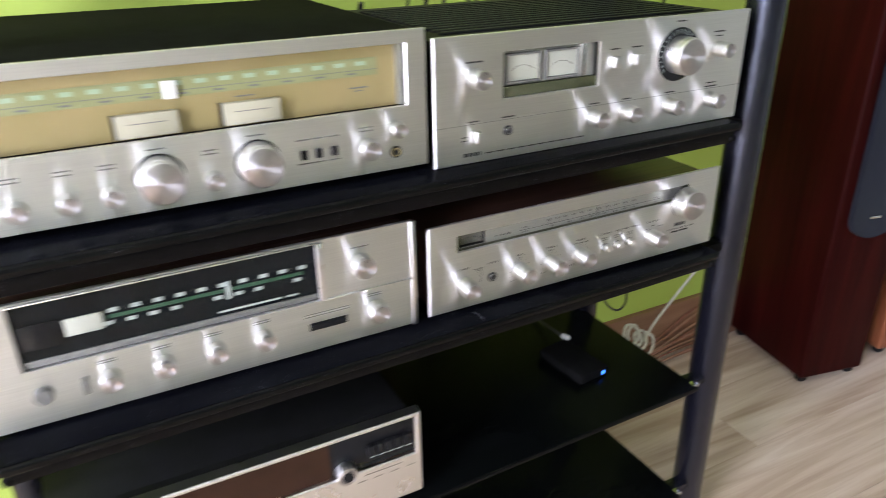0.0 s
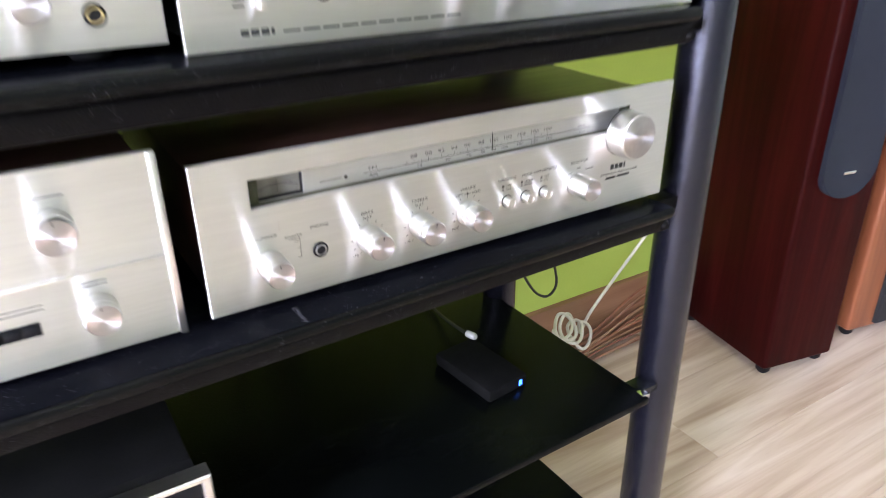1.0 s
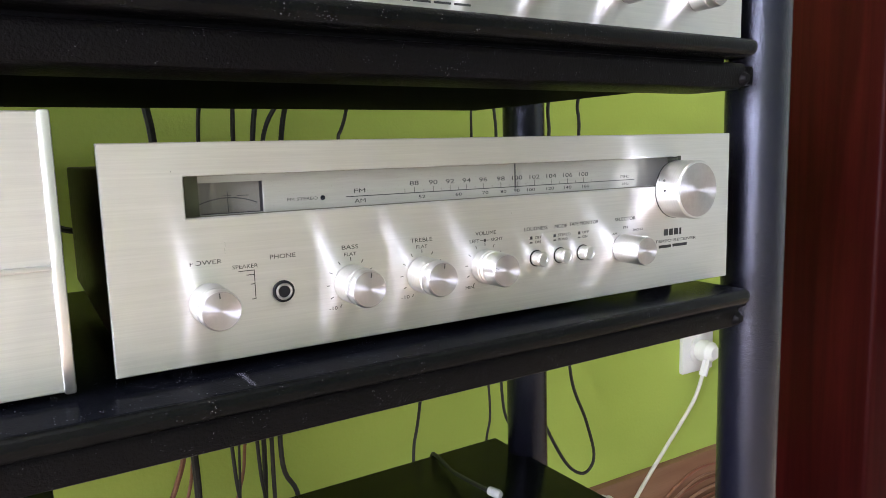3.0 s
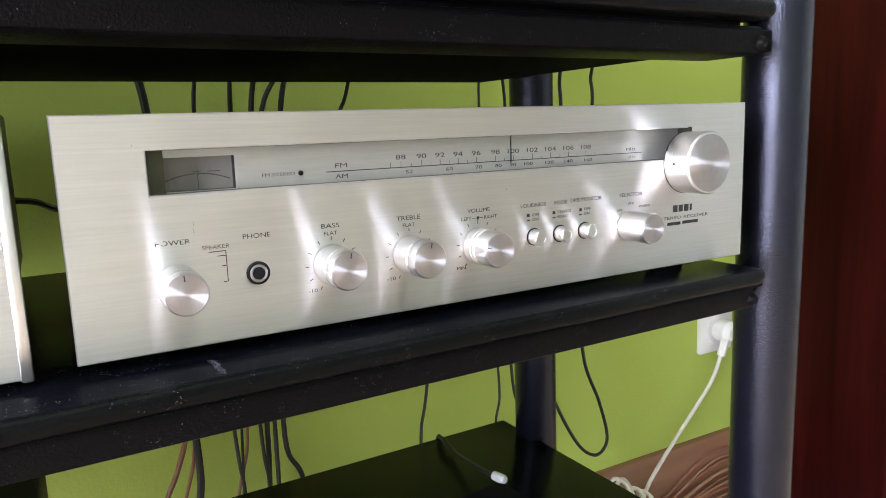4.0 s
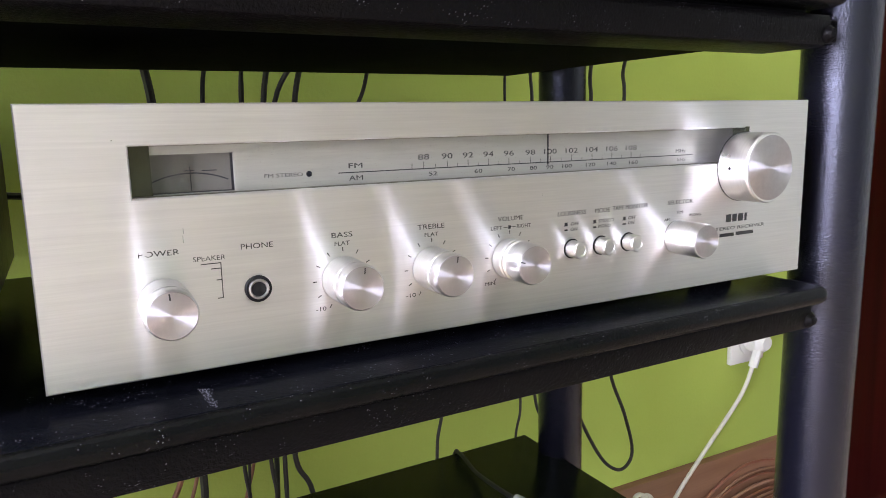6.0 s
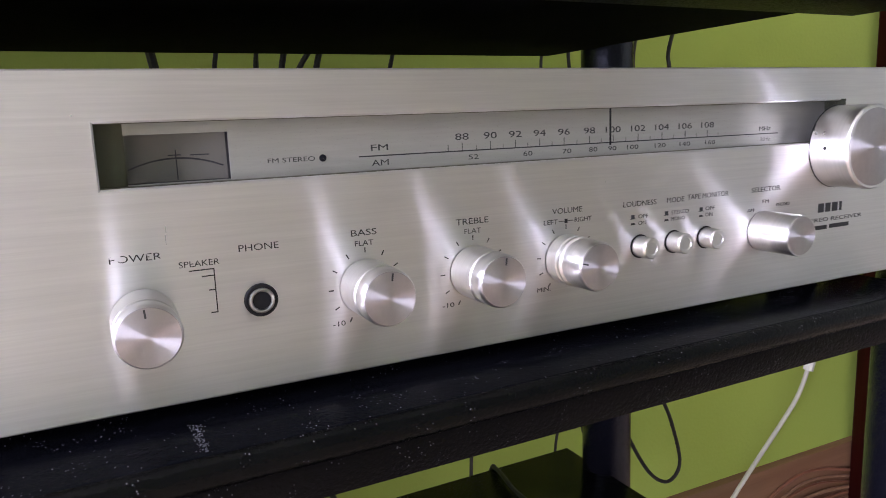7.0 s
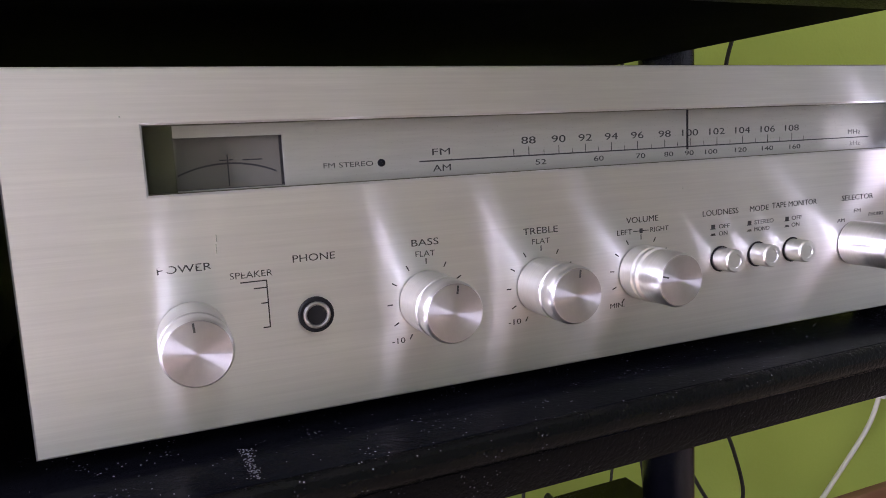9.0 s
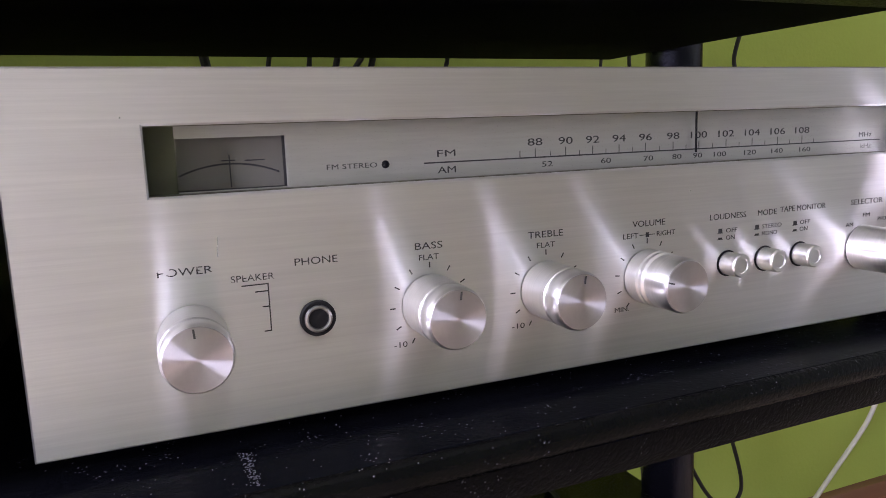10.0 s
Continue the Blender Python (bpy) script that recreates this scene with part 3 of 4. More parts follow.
# ---- the stereo receiver in the middle ----
FZ = 0.611
rec = rig("stereo_receiver", (0.22, 0.15, SHELF_2), "silver brushed aluminium stereo receiver on the black shelf", "receiver")
cabinet(rec, 0.005, 0.444, 0.0045, 0.302, FZ + 0.006, FZ + 0.101, SHELF_2, WALNUT)["label"] = "dark walnut grained case"
rface = part("faceplate", framed(0, 0.45, FZ, FZ + 0.113, 0, 0.0042, 0.038, 0.3923, FZ + 0.0752, FZ + 0.0962), ALU, rec, "brushed aluminium front with faint scratches")
part("bezel", framed(0.037, 0.3938, FZ + 0.0742, FZ + 0.0972, 0.0043, 0.0115, 0.0382, 0.3921, FZ + 0.0754, FZ + 0.096, 0.0002), SURROUND, rec, "inner edge of the dial window")
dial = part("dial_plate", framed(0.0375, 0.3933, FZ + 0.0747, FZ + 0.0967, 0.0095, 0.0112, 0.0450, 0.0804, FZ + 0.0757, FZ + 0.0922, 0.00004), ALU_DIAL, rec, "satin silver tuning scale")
DY = 0.0095
marks([(0.1281, 0.3563, FZ + 0.0806, FZ + 0.0811)], DY, dial, None, "scale_line")
# tuning scale: long ticks at the numbers, short ones between
fm_x = [0.1726, 0.1858, 0.1979, 0.2101, 0.2227, 0.2364, 0.2496, 0.2640, 0.2783, 0.2927, 0.3071]
ticks = [(0.1660, 0.1663, FZ + 0.0811, FZ + 0.0835)]
for a, b in zip(fm_x, fm_x[1:] + [0.3214]):
    ticks.append((a - 0.00015, a + 0.00015, FZ + 0.0811, FZ + 0.0842))
    ticks.append(((a + b) / 2 - 0.0001, (a + b) / 2 + 0.0001, FZ + 0.0811, FZ + 0.0828))
marks(ticks, DY, dial)
for a, wd in zip(fm_x, ("88", "90", "92", "94", "96", "98", "100", "102", "104", "106", "108")):
    half = 0.0031 if len(wd) == 2 else 0.0042
    lettering(wd, a - half, a + half, FZ + 0.0866, 0.0027, DY, dial)
for a, wd in ((0.1777, "52"), (0.2040, "60"), (0.2242, "70"), (0.2384, "80"), (0.2491, "90"), (0.2609, "100"), (0.2773, "120"), (0.2927, "140"), (0.3091, "160")):
    half = 0.0023 if len(wd) == 2 else 0.0033
    lettering(wd, a - half, a + half, FZ + 0.0782, 0.0020, DY, dial)
lettering("FM STEREO", 0.0935, 0.1110, FZ + 0.0812, 0.0017, DY, dial)
lettering("FM", 0.1332, 0.1402, FZ + 0.0840, 0.0023, DY, dial)
lettering("AM", 0.1332, 0.1402, FZ + 0.0782, 0.0023, DY, dial)
lettering("MHz", 0.3425, 0.3507, FZ + 0.0835, 0.0021, DY, dial)
lettering("kHz", 0.3440, 0.3507, FZ + 0.0782, 0.0020, DY, dial, PRINT_FAINT)
part("stereo_lamp", lathe([(0.0014, 0.0), (0.0013, 0.0005), (0.0006, 0.0009)], 20), BLACK_GLOSS, dial, "unlit round lamp", pose(0.1140, DY, FZ + 0.0812))
# added olive strip: the recessed plate's dark reflection, put into colour
part("dial_end", box(0.0377, 0.0466, 0.0090, 0.0094, FZ + 0.0748, FZ + 0.0966), OLIVE, dial, "olive strip painting the dark reflection at the left end of the scale")
# added dark piece hides the bright cut edge, standing in for bezel shade
part("dial_end", box(0.3910, 0.3945, -0.0002, 0.0094, FZ + 0.0750, FZ + 0.0970), BEZEL, dial, "dark piece added over the bright right edge of the dial window")
part("dial_needle", box(0.2461, 0.2467, 0.0072, 0.0078, FZ + 0.0797, FZ + 0.0964), BLACK, rec, "thin black tuning needle")
met = part("tuning_meter", box(0.0442, 0.0810, 0.0172, 0.0190, FZ + 0.0750, FZ + 0.0930), METER_FACE, rec, "grey tuning meter with black needle")
part("meter_box", framed(0.0442, 0.0810, FZ + 0.0750, FZ + 0.0930, 0.0112, 0.0172, 0.0449, 0.0805, FZ + 0.0757, FZ + 0.0923, 0.0001), BLACK, met)
arc = bmesh.new()
for i in range(24):
    a0, a1 = radians(-24 + 2 * i), radians(-24 + 2 * i + 2)
    q = [(0.0632 + r * math.sin(a), FZ + 0.0446 + r * math.cos(a)) for r, a in ((0.0388, a0), (0.0394, a0), (0.0394, a1), (0.0388, a1))]
    arc.faces.new([arc.verts.new((qx, 0.01712, qz)) for qx, qz in q])
part("meter_arc", arc, PRINT, met, flat=True)
marks([(0.0630, 0.0634, FZ + 0.0762, FZ + 0.0866), (0.0606, 0.0650, FZ + 0.0846, FZ + 0.0850), (0.0680, 0.0745, FZ + 0.0844, FZ + 0.0848)], 0.0168, met, None, "meter_needle")
lettering("TUNING", 0.0575, 0.0688, FZ + 0.0786, 0.0020, 0.0171, met, PRINT_FAINT)
lettering("FM", 0.0610, 0.0650, FZ + 0.0872, 0.0016, 0.0171, met, PRINT_FAINT)
lettering("AM", 0.0712, 0.0752, FZ + 0.0868, 0.0016, 0.0171, met, PRINT_FAINT)
pane = part("dial_window", box(0.0383, 0.3910, 0.0030, 0.0040, FZ + 0.0755, FZ + 0.0959), PANE, rec, "clear acrylic pane")
pane.visible_shadow = False

KZ = FZ + 0.0325
PANEL_WORDS = [("AM", 0.3253, 0.3299, 0.0438, 0.0017), ("FM", 0.3358, 0.3401, 0.0476, 0.0017), ("PHONO", 0.3456, 0.3553, 0.0452, 0.0017),
               ("-10", 0.1110, 0.1158, 0.0196, 0.0020), ("-10", 0.1564, 0.1617, 0.0200, 0.0020), ("MIN.", 0.2015, 0.2082, 0.0203, 0.0019),
               ("STEREO RECEIVER", 0.3656, 0.4130, 0.0343, 0.0021)]
for words, x0, x1, z, h in (("POWER", 0.038, 0.054, 0.0525, 0.0024), ("SPEAKER", 0.059, 0.0723, 0.0485, 0.0021), ("PHONE", 0.079, 0.093, 0.0520, 0.0024),
                            ("BASS", 0.120, 0.1301, 0.0532, 0.0024), ("FLAT", 0.1213, 0.1286, 0.0492, 0.0020), ("TREBLE", 0.1637, 0.1785, 0.0532, 0.0024),
                            ("FLAT", 0.1674, 0.1749, 0.0492, 0.0020), ("VOLUME", 0.2096, 0.2252, 0.0535, 0.0024), ("LEFT", 0.2053, 0.2123, 0.0490, 0.0020),
                            ("RIGHT", 0.2212, 0.2301, 0.0490, 0.0020), ("LOUDNESS", 0.2477, 0.2668, 0.0532, 0.0024), ("MODE", 0.2732, 0.2837, 0.0532, 0.0024),
                            *PANEL_WORDS, ("TAPE MONITOR", 0.2857, 0.3122, 0.0537, 0.0024), ("SELECTOR", 0.3278, 0.3481, 0.0538, 0.0024),
                            ("OFF", 0.2563, 0.2621, 0.0472, 0.0018), ("ON", 0.2563, 0.2609, 0.0442, 0.0018), ("STEREO", 0.2758, 0.2867, 0.0473, 0.0018),
                            ("MONO", 0.2758, 0.2843, 0.0443, 0.0018), ("OFF", 0.2973, 0.3032, 0.0474, 0.0018), ("ON", 0.2973, 0.3019, 0.0444, 0.0018)):
    lettering(words, x0, x1, FZ + z, h, 0.0, rface, PRINT_WORN if words in ("POWER", "SPEAKER") else PRINT)
marks([(0.0620, 0.0704, FZ + 0.0459, FZ + 0.0463), (0.0700, 0.0704, FZ + 0.0306, FZ + 0.0463), (0.0660, 0.0704, FZ + 0.0436, FZ + 0.0440),
       (0.0680, 0.0704, FZ + 0.0386, FZ + 0.0390), (0.0680, 0.0704, FZ + 0.0306, FZ + 0.0310)], 0.0, rface, None, "speaker_bracket")
marks([(0.0322, 0.0326, FZ + 0.0985, FZ + 0.0990), (0.0557, 0.0559, FZ + 0.0560, FZ + 0.0592), (0.0560, 0.0562, FZ + 0.0598, FZ + 0.0622), (0.2374, 0.2376, FZ + 0.0640, FZ + 0.0652)], 0.0, rface, CHROME, "scratch", "bright fine scratches", 0.00003)
# maker's mark and model as plain bars
marks([(0.3774, 0.3820, FZ + 0.0382, FZ + 0.0430), (0.3830, 0.3871, FZ + 0.0382, FZ + 0.0430), (0.3882, 0.3928, FZ + 0.0382, FZ + 0.0430),
       (0.3941, 0.3962, FZ + 0.0382, FZ + 0.0430), (0.3723, 0.3851, FZ + 0.0290, FZ + 0.0312), (0.3869, 0.4027, FZ + 0.0292, FZ + 0.0314)], 0.0, rface, None, "printed_bars", "plain black bars")
sq = []
for bx in (0.2532, 0.2730, 0.2945):
    sq += [(bx - 0.0010, bx + 0.0010, FZ + 0.0464, FZ + 0.0482), (bx - 0.0014, bx + 0.0014, FZ + 0.0462, FZ + 0.0465), (bx - 0.0014, bx + 0.0014, FZ + 0.0436, FZ + 0.0439), (bx - 0.0010, bx + 0.0010, FZ + 0.0438, FZ + 0.0445)]
sq += [(0.2129, 0.2204, FZ + 0.0488, FZ + 0.0491), (0.2159, 0.2174, FZ + 0.0480, FZ + 0.0499)]
marks(sq, 0.0, rface, None, "switch_symbols")
for tx in (0.1251, 0.1711, 0.2166):
    dial_ticks(tx, KZ, 0.0130, 0.0150, range(-150, 151, 30) if tx < 0.2 else range(-140, 141, 28), 0.0, rface)
knob(0.0465, KZ - 0.0010, 0.0104, 0.0240, rec, mark=-4)
knob(0.1251, KZ, 0.0106, 0.0240, rec, mark=8)
knob(0.1711, KZ, 0.0106, 0.0240, rec, mark=8)
knob(0.2166, KZ, 0.0104, 0.0232, rec, mark=-75, tiers=2, label="two-tier turned aluminium volume knob")
knob(0.3358, KZ + 0.0005, 0.0101, 0.0228, rec, mark=None, groove=False)
knob(0.3892, FZ + 0.0725, 0.0212, 0.0210, rec, mark=None, collar=1.015, groove=False, label="large turned aluminium tuning knob")
part("finger_dimple", lathe([(0.0010, 0.0), (0.0010, 0.0002)], 12, None, (0, 0, 0), "z"), BLACK, rec, "", pose(0.3892, -0.009, FZ + 0.0725, 0, -90, 0) @ pose(0, 0, 0.0212))
for bx in (0.2573, 0.2775, 0.2976):
    push_button(bx, FZ + 0.0335, 0.0048, 0.0085, rec)
jack(0.0852, FZ + 0.0330, 0.0059, rec)

# ---- the amplifier above it ----
AZ = SHELF_1
amp = rig("stereo_amplifier", (0.228, 0.15, AZ), "silver amplifier with two level meters on the rack", "amplifier")
cabinet(amp, 0.014, 0.443, 0.0045, 0.33, AZ + 0.007, AZ + 0.1325, AZ, BLACK)["label"] = "black steel case with vents"
for i in range(14):
    part("vent_slat", box(0.04, 0.417, 0.045 + i * 0.018, 0.053 + i * 0.018, AZ + 0.1325, AZ + 0.1355, 0.0008), BLACK, amp)
aface = part("faceplate", framed(0.0085, 0.4485, AZ + 0.0005, AZ + 0.1375, 0, 0.0042, 0.0915, 0.2185, AZ + 0.067, AZ + 0.117), ALU, amp, "brushed aluminium front")
part("meter_bay", box(0.0905, 0.2195, 0.0100, 0.0120, AZ + 0.066, AZ + 0.118), ALU_DIAL, amp, "recessed grey meter panel")
part("meter_hood", box(0.0916, 0.2184, 0.0040, 0.0100, AZ + 0.0672, AZ + 0.0785, 0.0004), OLIVE, amp, "greenish lower strip")
for mx in (0.098, 0.1495):
    lm = part("level_meter", framed(mx, mx + 0.045, AZ + 0.080, AZ + 0.113, 0.0060, 0.0099, mx + 0.0025, mx + 0.0425, AZ + 0.083, AZ + 0.1105, 0.0004), PRINT_FAINT, amp, "square level meter with a dark frame and white card")
    part("meter_card", box(mx + 0.002, mx + 0.043, 0.0085, 0.0098, AZ + 0.0825, AZ + 0.111), METER_WHITE, lm)
    mb = bmesh.new()
    for i in range(16):
        a0, a1 = radians(-40 + 5 * i), radians(-35 + 5 * i)
        mb.faces.new([mb.verts.new((mx + 0.0225 + r * math.sin(a), 0.0084, AZ + 0.076 + r * math.cos(a))) for r, a in ((0.0230, a0), (0.0236, a0), (0.0236, a1), (0.0230, a1))])
    part("meter_arc", mb, PRINT, lm, flat=True)
ap = part("meter_window", box(0.0918, 0.2182, 0.0025, 0.0035, AZ + 0.0673, AZ + 0.1167), PANE, amp, "clear pane")
ap.visible_shadow = False
part("window_post", box(0.2000, 0.2030, 0.0045, 0.0098, AZ + 0.0790, AZ + 0.1165, 0.0004), CHROME, amp)
knob(0.0560, AZ + 0.0935, 0.0105, 0.020, amp, mark=20)
for bx in (0.240, 0.2715):
    part("square_button", box(bx - 0.0055, bx + 0.0055, -0.009, 0.0, AZ + 0.0865, AZ + 0.0985, 0.0010), ALU_SIDE, amp)
knob(0.3370, AZ + 0.0915, 0.0225, 0.024, amp, mark=None, collar=1.42, label="large turned volume knob on a black scale ring")
dial_ticks(0.3370, AZ + 0.0915, 0.0248, 0.0300, range(-130, 131, 13), -0.0006, amp, 0.0009).data.materials[0] = WHITE_PRINT
knob(0.4020, AZ + 0.0925, 0.0095, 0.020, amp, mark=0)
for bx in (0.2150, 0.2630, 0.3300, 0.3980):
    knob(bx, AZ + 0.0305, 0.0098, 0.020, amp, mark=-10)
part("power_lever", box(0.0530, 0.0585, -0.012, 0.0, AZ + 0.0245, AZ + 0.0375, 0.0012), ALU_SIDE, amp, "small silver lever switch")
jack(0.0985, AZ + 0.0315, 0.0055, amp)
marks([(0.0092, 0.4478, AZ + 0.0438, AZ + 0.0442)], 0.0, aface, PRINT_FAINT, "groove_line")
# lettering too small to read, and the maker's mark: plain bars
marks([(0.043, 0.048, AZ + 0.0085, AZ + 0.0125), (0.0495, 0.0545, AZ + 0.0085, AZ + 0.0125), (0.056, 0.061, AZ + 0.0085, AZ + 0.0125), (0.0625, 0.0645, AZ + 0.0085, AZ + 0.0125)], 0.0, aface, None, "printed_bars")
marks([(0.070 + i * 0.0135, 0.070 + i * 0.0135 + 0.0115, AZ + 0.0090, AZ + 0.0103) for i in range(10)] +
      [(0.046, 0.066, AZ + 0.109, AZ + 0.1106), (0.233, 0.247, AZ + 0.106, AZ + 0.1074), (0.264, 0.279, AZ + 0.106, AZ + 0.1074), (0.330, 0.344, AZ + 0.1300, AZ + 0.1314),
       (0.392, 0.410, AZ + 0.113, AZ + 0.1146), (0.395, 0.407, AZ + 0.108, AZ + 0.1092), (0.208, 0.222, AZ + 0.046, AZ + 0.0474), (0.257, 0.269, AZ + 0.046, AZ + 0.0474),
       (0.322, 0.338, AZ + 0.046, AZ + 0.0474), (0.388, 0.408, AZ + 0.046, AZ + 0.0474), (0.390, 0.406, AZ + 0.0505, AZ + 0.0518), (0.048, 0.062, AZ + 0.046, AZ + 0.0474),
       (0.090, 0.107, AZ + 0.046, AZ + 0.0474), (0.040, 0.047, AZ + 0.030, AZ + 0.0312), (0.040, 0.047, AZ + 0.026, AZ + 0.0272)], 0.0, aface, None, "unreadable_lettering")

amp.location, amp.scale = (0.2354, 0.15, AZ), (1.021, 1, 1.009)

# ---- the gold-dialled tuner on the same shelf ----
tun = rig("stereo_tuner", (-0.23, 0.15, AZ), "large silver receiver with a golden tuning dial", "tuner")
cabinet(tun, -0.448, -0.004, 0.0045, 0.40, AZ + 0.009, AZ + 0.1475, AZ, MATTE)["label"] = "black case"
tface = part("faceplate", framed(-0.456, 0.0008, AZ + 0.0085, AZ + 0.1495, 0, 0.0045, -0.436, -0.0215, AZ + 0.0745, AZ + 0.1365), ALU, tun, "brushed aluminium front")
tb = part("dial_plate", box(-0.437, -0.0205, 0.0140, 0.0160, AZ + 0.0735, AZ + 0.1375), GOLD, tun, "gold tuning dial")
part("dial_band", box(-0.425, -0.0470, 0.0134, 0.0139, AZ + 0.1065, AZ + 0.1240), GREEN_DIAL, tb, "pale green scale band")
part("dial_end", box(-0.0280, -0.0216, 0.0060, 0.0139, AZ + 0.0748, AZ + 0.1362), ALU_DIAL, tb, "bright metal end piece")
marks([(-0.40 + i * 0.022, -0.40 + i * 0.022 + 0.011, AZ + 0.1168, AZ + 0.1208) for i in range(16)], 0.0133, tb, PALE_PRINT, "unreadable_scale")
marks([(-0.40 + i * 0.032, -0.40 + i * 0.032 + 0.010, AZ + 0.1085, AZ + 0.1102) for i in range(11)] + [(-0.425, -0.047, AZ + 0.1120, AZ + 0.1126)], 0.0133, tb, PRINT_FAINT, "unreadable_scale")
marks([(-0.078, -0.058, AZ + 0.0945, AZ + 0.0960), (-0.073, -0.063, AZ + 0.0915, AZ + 0.0926), (-0.190, -0.172, AZ + 0.1000, AZ + 0.1013)], 0.0139, tb, PRINT_FAINT, "unreadable_lettering")
part("dial_pointer", box(-0.2520, -0.2405, 0.0100, 0.0112, AZ + 0.1060, AZ + 0.1220, 0.0006), WHITE_PLASTIC, tun, "white square dial pointer")
for mx in (-0.296, -0.203):
    tm = part("tuning_meter", box(mx, mx + 0.053, 0.0060, 0.0138, AZ + 0.0760, AZ + 0.0965, 0.0008), CREAM_CARD, tun, "cream meter with thin scale")
    marks([(mx + 0.010, mx + 0.043, AZ + 0.0880, AZ + 0.0888)], 0.0059, tm, PRINT_FAINT, "meter_scale")
    # black strip stands in for the shadow along the meter's left side
    part("meter_frame", box(mx - 0.003, mx - 0.0002, 0.0100, 0.0138, AZ + 0.0750, AZ + 0.0968), BLACK, tm)
tp = part("dial_window", box(-0.4358, -0.0217, 0.0028, 0.0038, AZ + 0.0747, AZ + 0.1363), PANE, tun, "clear pane")
tp.visible_shadow = False
for bx in (-0.2680, -0.1790):
    knob(bx, AZ + 0.0395, 0.0205, 0.022, tun, mark=None, collar=1.08, label="large turned knob")
knob(-0.0680, AZ + 0.0365, 0.0105, 0.016, tun, mark=0)
knob(-0.0355, AZ + 0.0520, 0.0080, 0.014, tun, mark=0)
for bx in (-0.385, -0.345, -0.310, -0.222):
    knob(bx, AZ + 0.0300, 0.0085, 0.014, tun, mark=0)
for bx in (-0.1340, -0.1190, -0.1030):
    part("slide_switch", box(bx - 0.0030, bx + 0.0030, -0.004, 0.0, AZ + 0.0350, AZ + 0.0440, 0.0006), BLACK, tun)
jack(-0.0362, AZ + 0.0275, 0.0062, tun, 0.0, GOLD)
marks([(bx - 0.007, bx + 0.007, AZ + z, AZ + z + 0.0013) for bx in (-0.385, -0.345, -0.310, -0.222, -0.134, -0.119, -0.103, -0.068, -0.036) for z in (0.0535, 0.0295 if bx > -0.14 and bx < -0.1 else 0.0570)] +
      [(-0.276, -0.260, AZ + 0.0650, AZ + 0.0664), (-0.188, -0.171, AZ + 0.0650, AZ + 0.0664)], 0.0, tface, PRINT_FAINT, "unreadable_lettering")

tun.location = (-0.228, 0.15, AZ + 0.0006)

# ---- the black-dialled receiver beside the middle one ----
DZ = FZ - 0.002
dev = rig("quadraphonic_receiver", (-0.22, 0.15, SHELF_2), "silver receiver with a black tuning dial and green scale", "receiver")
cabinet(dev, -0.450, -0.026, 0.0045, 0.33, DZ + 0.010, DZ + 0.126, SHELF_2, WALNUT)["label"] = "dark walnut case"
dface = part("faceplate", framed(-0.458, -0.0175, DZ, DZ + 0.130, 0, 0.0045, -0.414, -0.1300, DZ + 0.0595, DZ + 0.1262), ALU, dev, "brushed aluminium front")
part("edge_strip", box(-0.0224, -0.0172, -0.0030, 0.0002, DZ - 0.0005, DZ + 0.1305, 0.0012), ALU_SIDE, dev, "bright raised end strip")
part("edge_strip", box(-0.4600, -0.4530, -0.0030, 0.0002, DZ - 0.0005, DZ + 0.1305, 0.0012), ALU_SIDE, dev, "bright raised end strip")
part("dial_trim", box(-0.1300, -0.1235, -0.0030, 0.0002, DZ + 0.0590, DZ + 0.1275, 0.0010), ALU_SIDE, dev, "bright dial trim")
part("dial_trim", box(-0.4140, -0.1300, -0.0024, 0.0002, DZ + 0.1264, DZ + 0.1282, 0.0006), ALU_SIDE, dev, "bright dial trim")
part("ridge", box(-0.1230, -0.0225, -0.0022, 0.0002, DZ + 0.0580, DZ + 0.0606, 0.0008), ALU_SIDE, dev, "thin bright ridge")
dd = part("dial_plate", box(-0.415, -0.1295, 0.0060, 0.0080, DZ + 0.0590, DZ + 0.1268), DIAL_BLACK, dev, "glossy black tuning dial")
part("dial_band", box(-0.334, -0.1450, 0.0054, 0.0059, DZ + 0.0925, DZ + 0.0962), GREEN_LINE, dd, "dark green scale band")
part("dial_base_strip", box(-0.412, -0.1310, 0.0040, 0.0059, DZ + 0.0600, DZ + 0.0670, 0.0006), PRINT_FAINT, dd, "dull grey strip along the dial")
part("meter_housing", box(-0.410, -0.3765, 0.0030, 0.0059, DZ + 0.0780, DZ + 0.1040, 0.0010), BLACK_GLOSS, dd, "dark square meter housing")
marks([(-0.334 + i * 0.0205, -0.334 + i * 0.0205 + 0.0085, DZ + 0.0990, DZ + 0.1032) for i in range(10)] +
      [(-0.340 + i * 0.0205, -0.340 + i * 0.0205 + 0.0085, DZ + 0.0860, DZ + 0.0900) for i in range(10) if i not in (4, 8)], 0.0053, dd, WHITE_PRINT, "unreadable_scale")
marks([(-0.235, -0.170, DZ + 0.0700, DZ + 0.0722), (-0.165, -0.152, DZ + 0.0700, DZ + 0.0722)], 0.0059, dd, WHITE_PRINT, "unreadable_lettering")
part("meter", box(-0.3725, -0.3395, 0.0035, 0.0059, DZ + 0.0840, DZ + 0.1020, 0.0006), METER_WHITE, dd, "white meter")
part("dial_pointer", box(-0.2250, -0.2205, 0.0035, 0.0050, DZ + 0.0845, DZ + 0.1045, 0.0004), WHITE_PRINT, dev, "pale dial pointer")
dp = part("dial_window", box(-0.4138, -0.1302, 0.0015, 0.0025, DZ + 0.0597, DZ + 0.1260), PANE, dev, "clear pane")
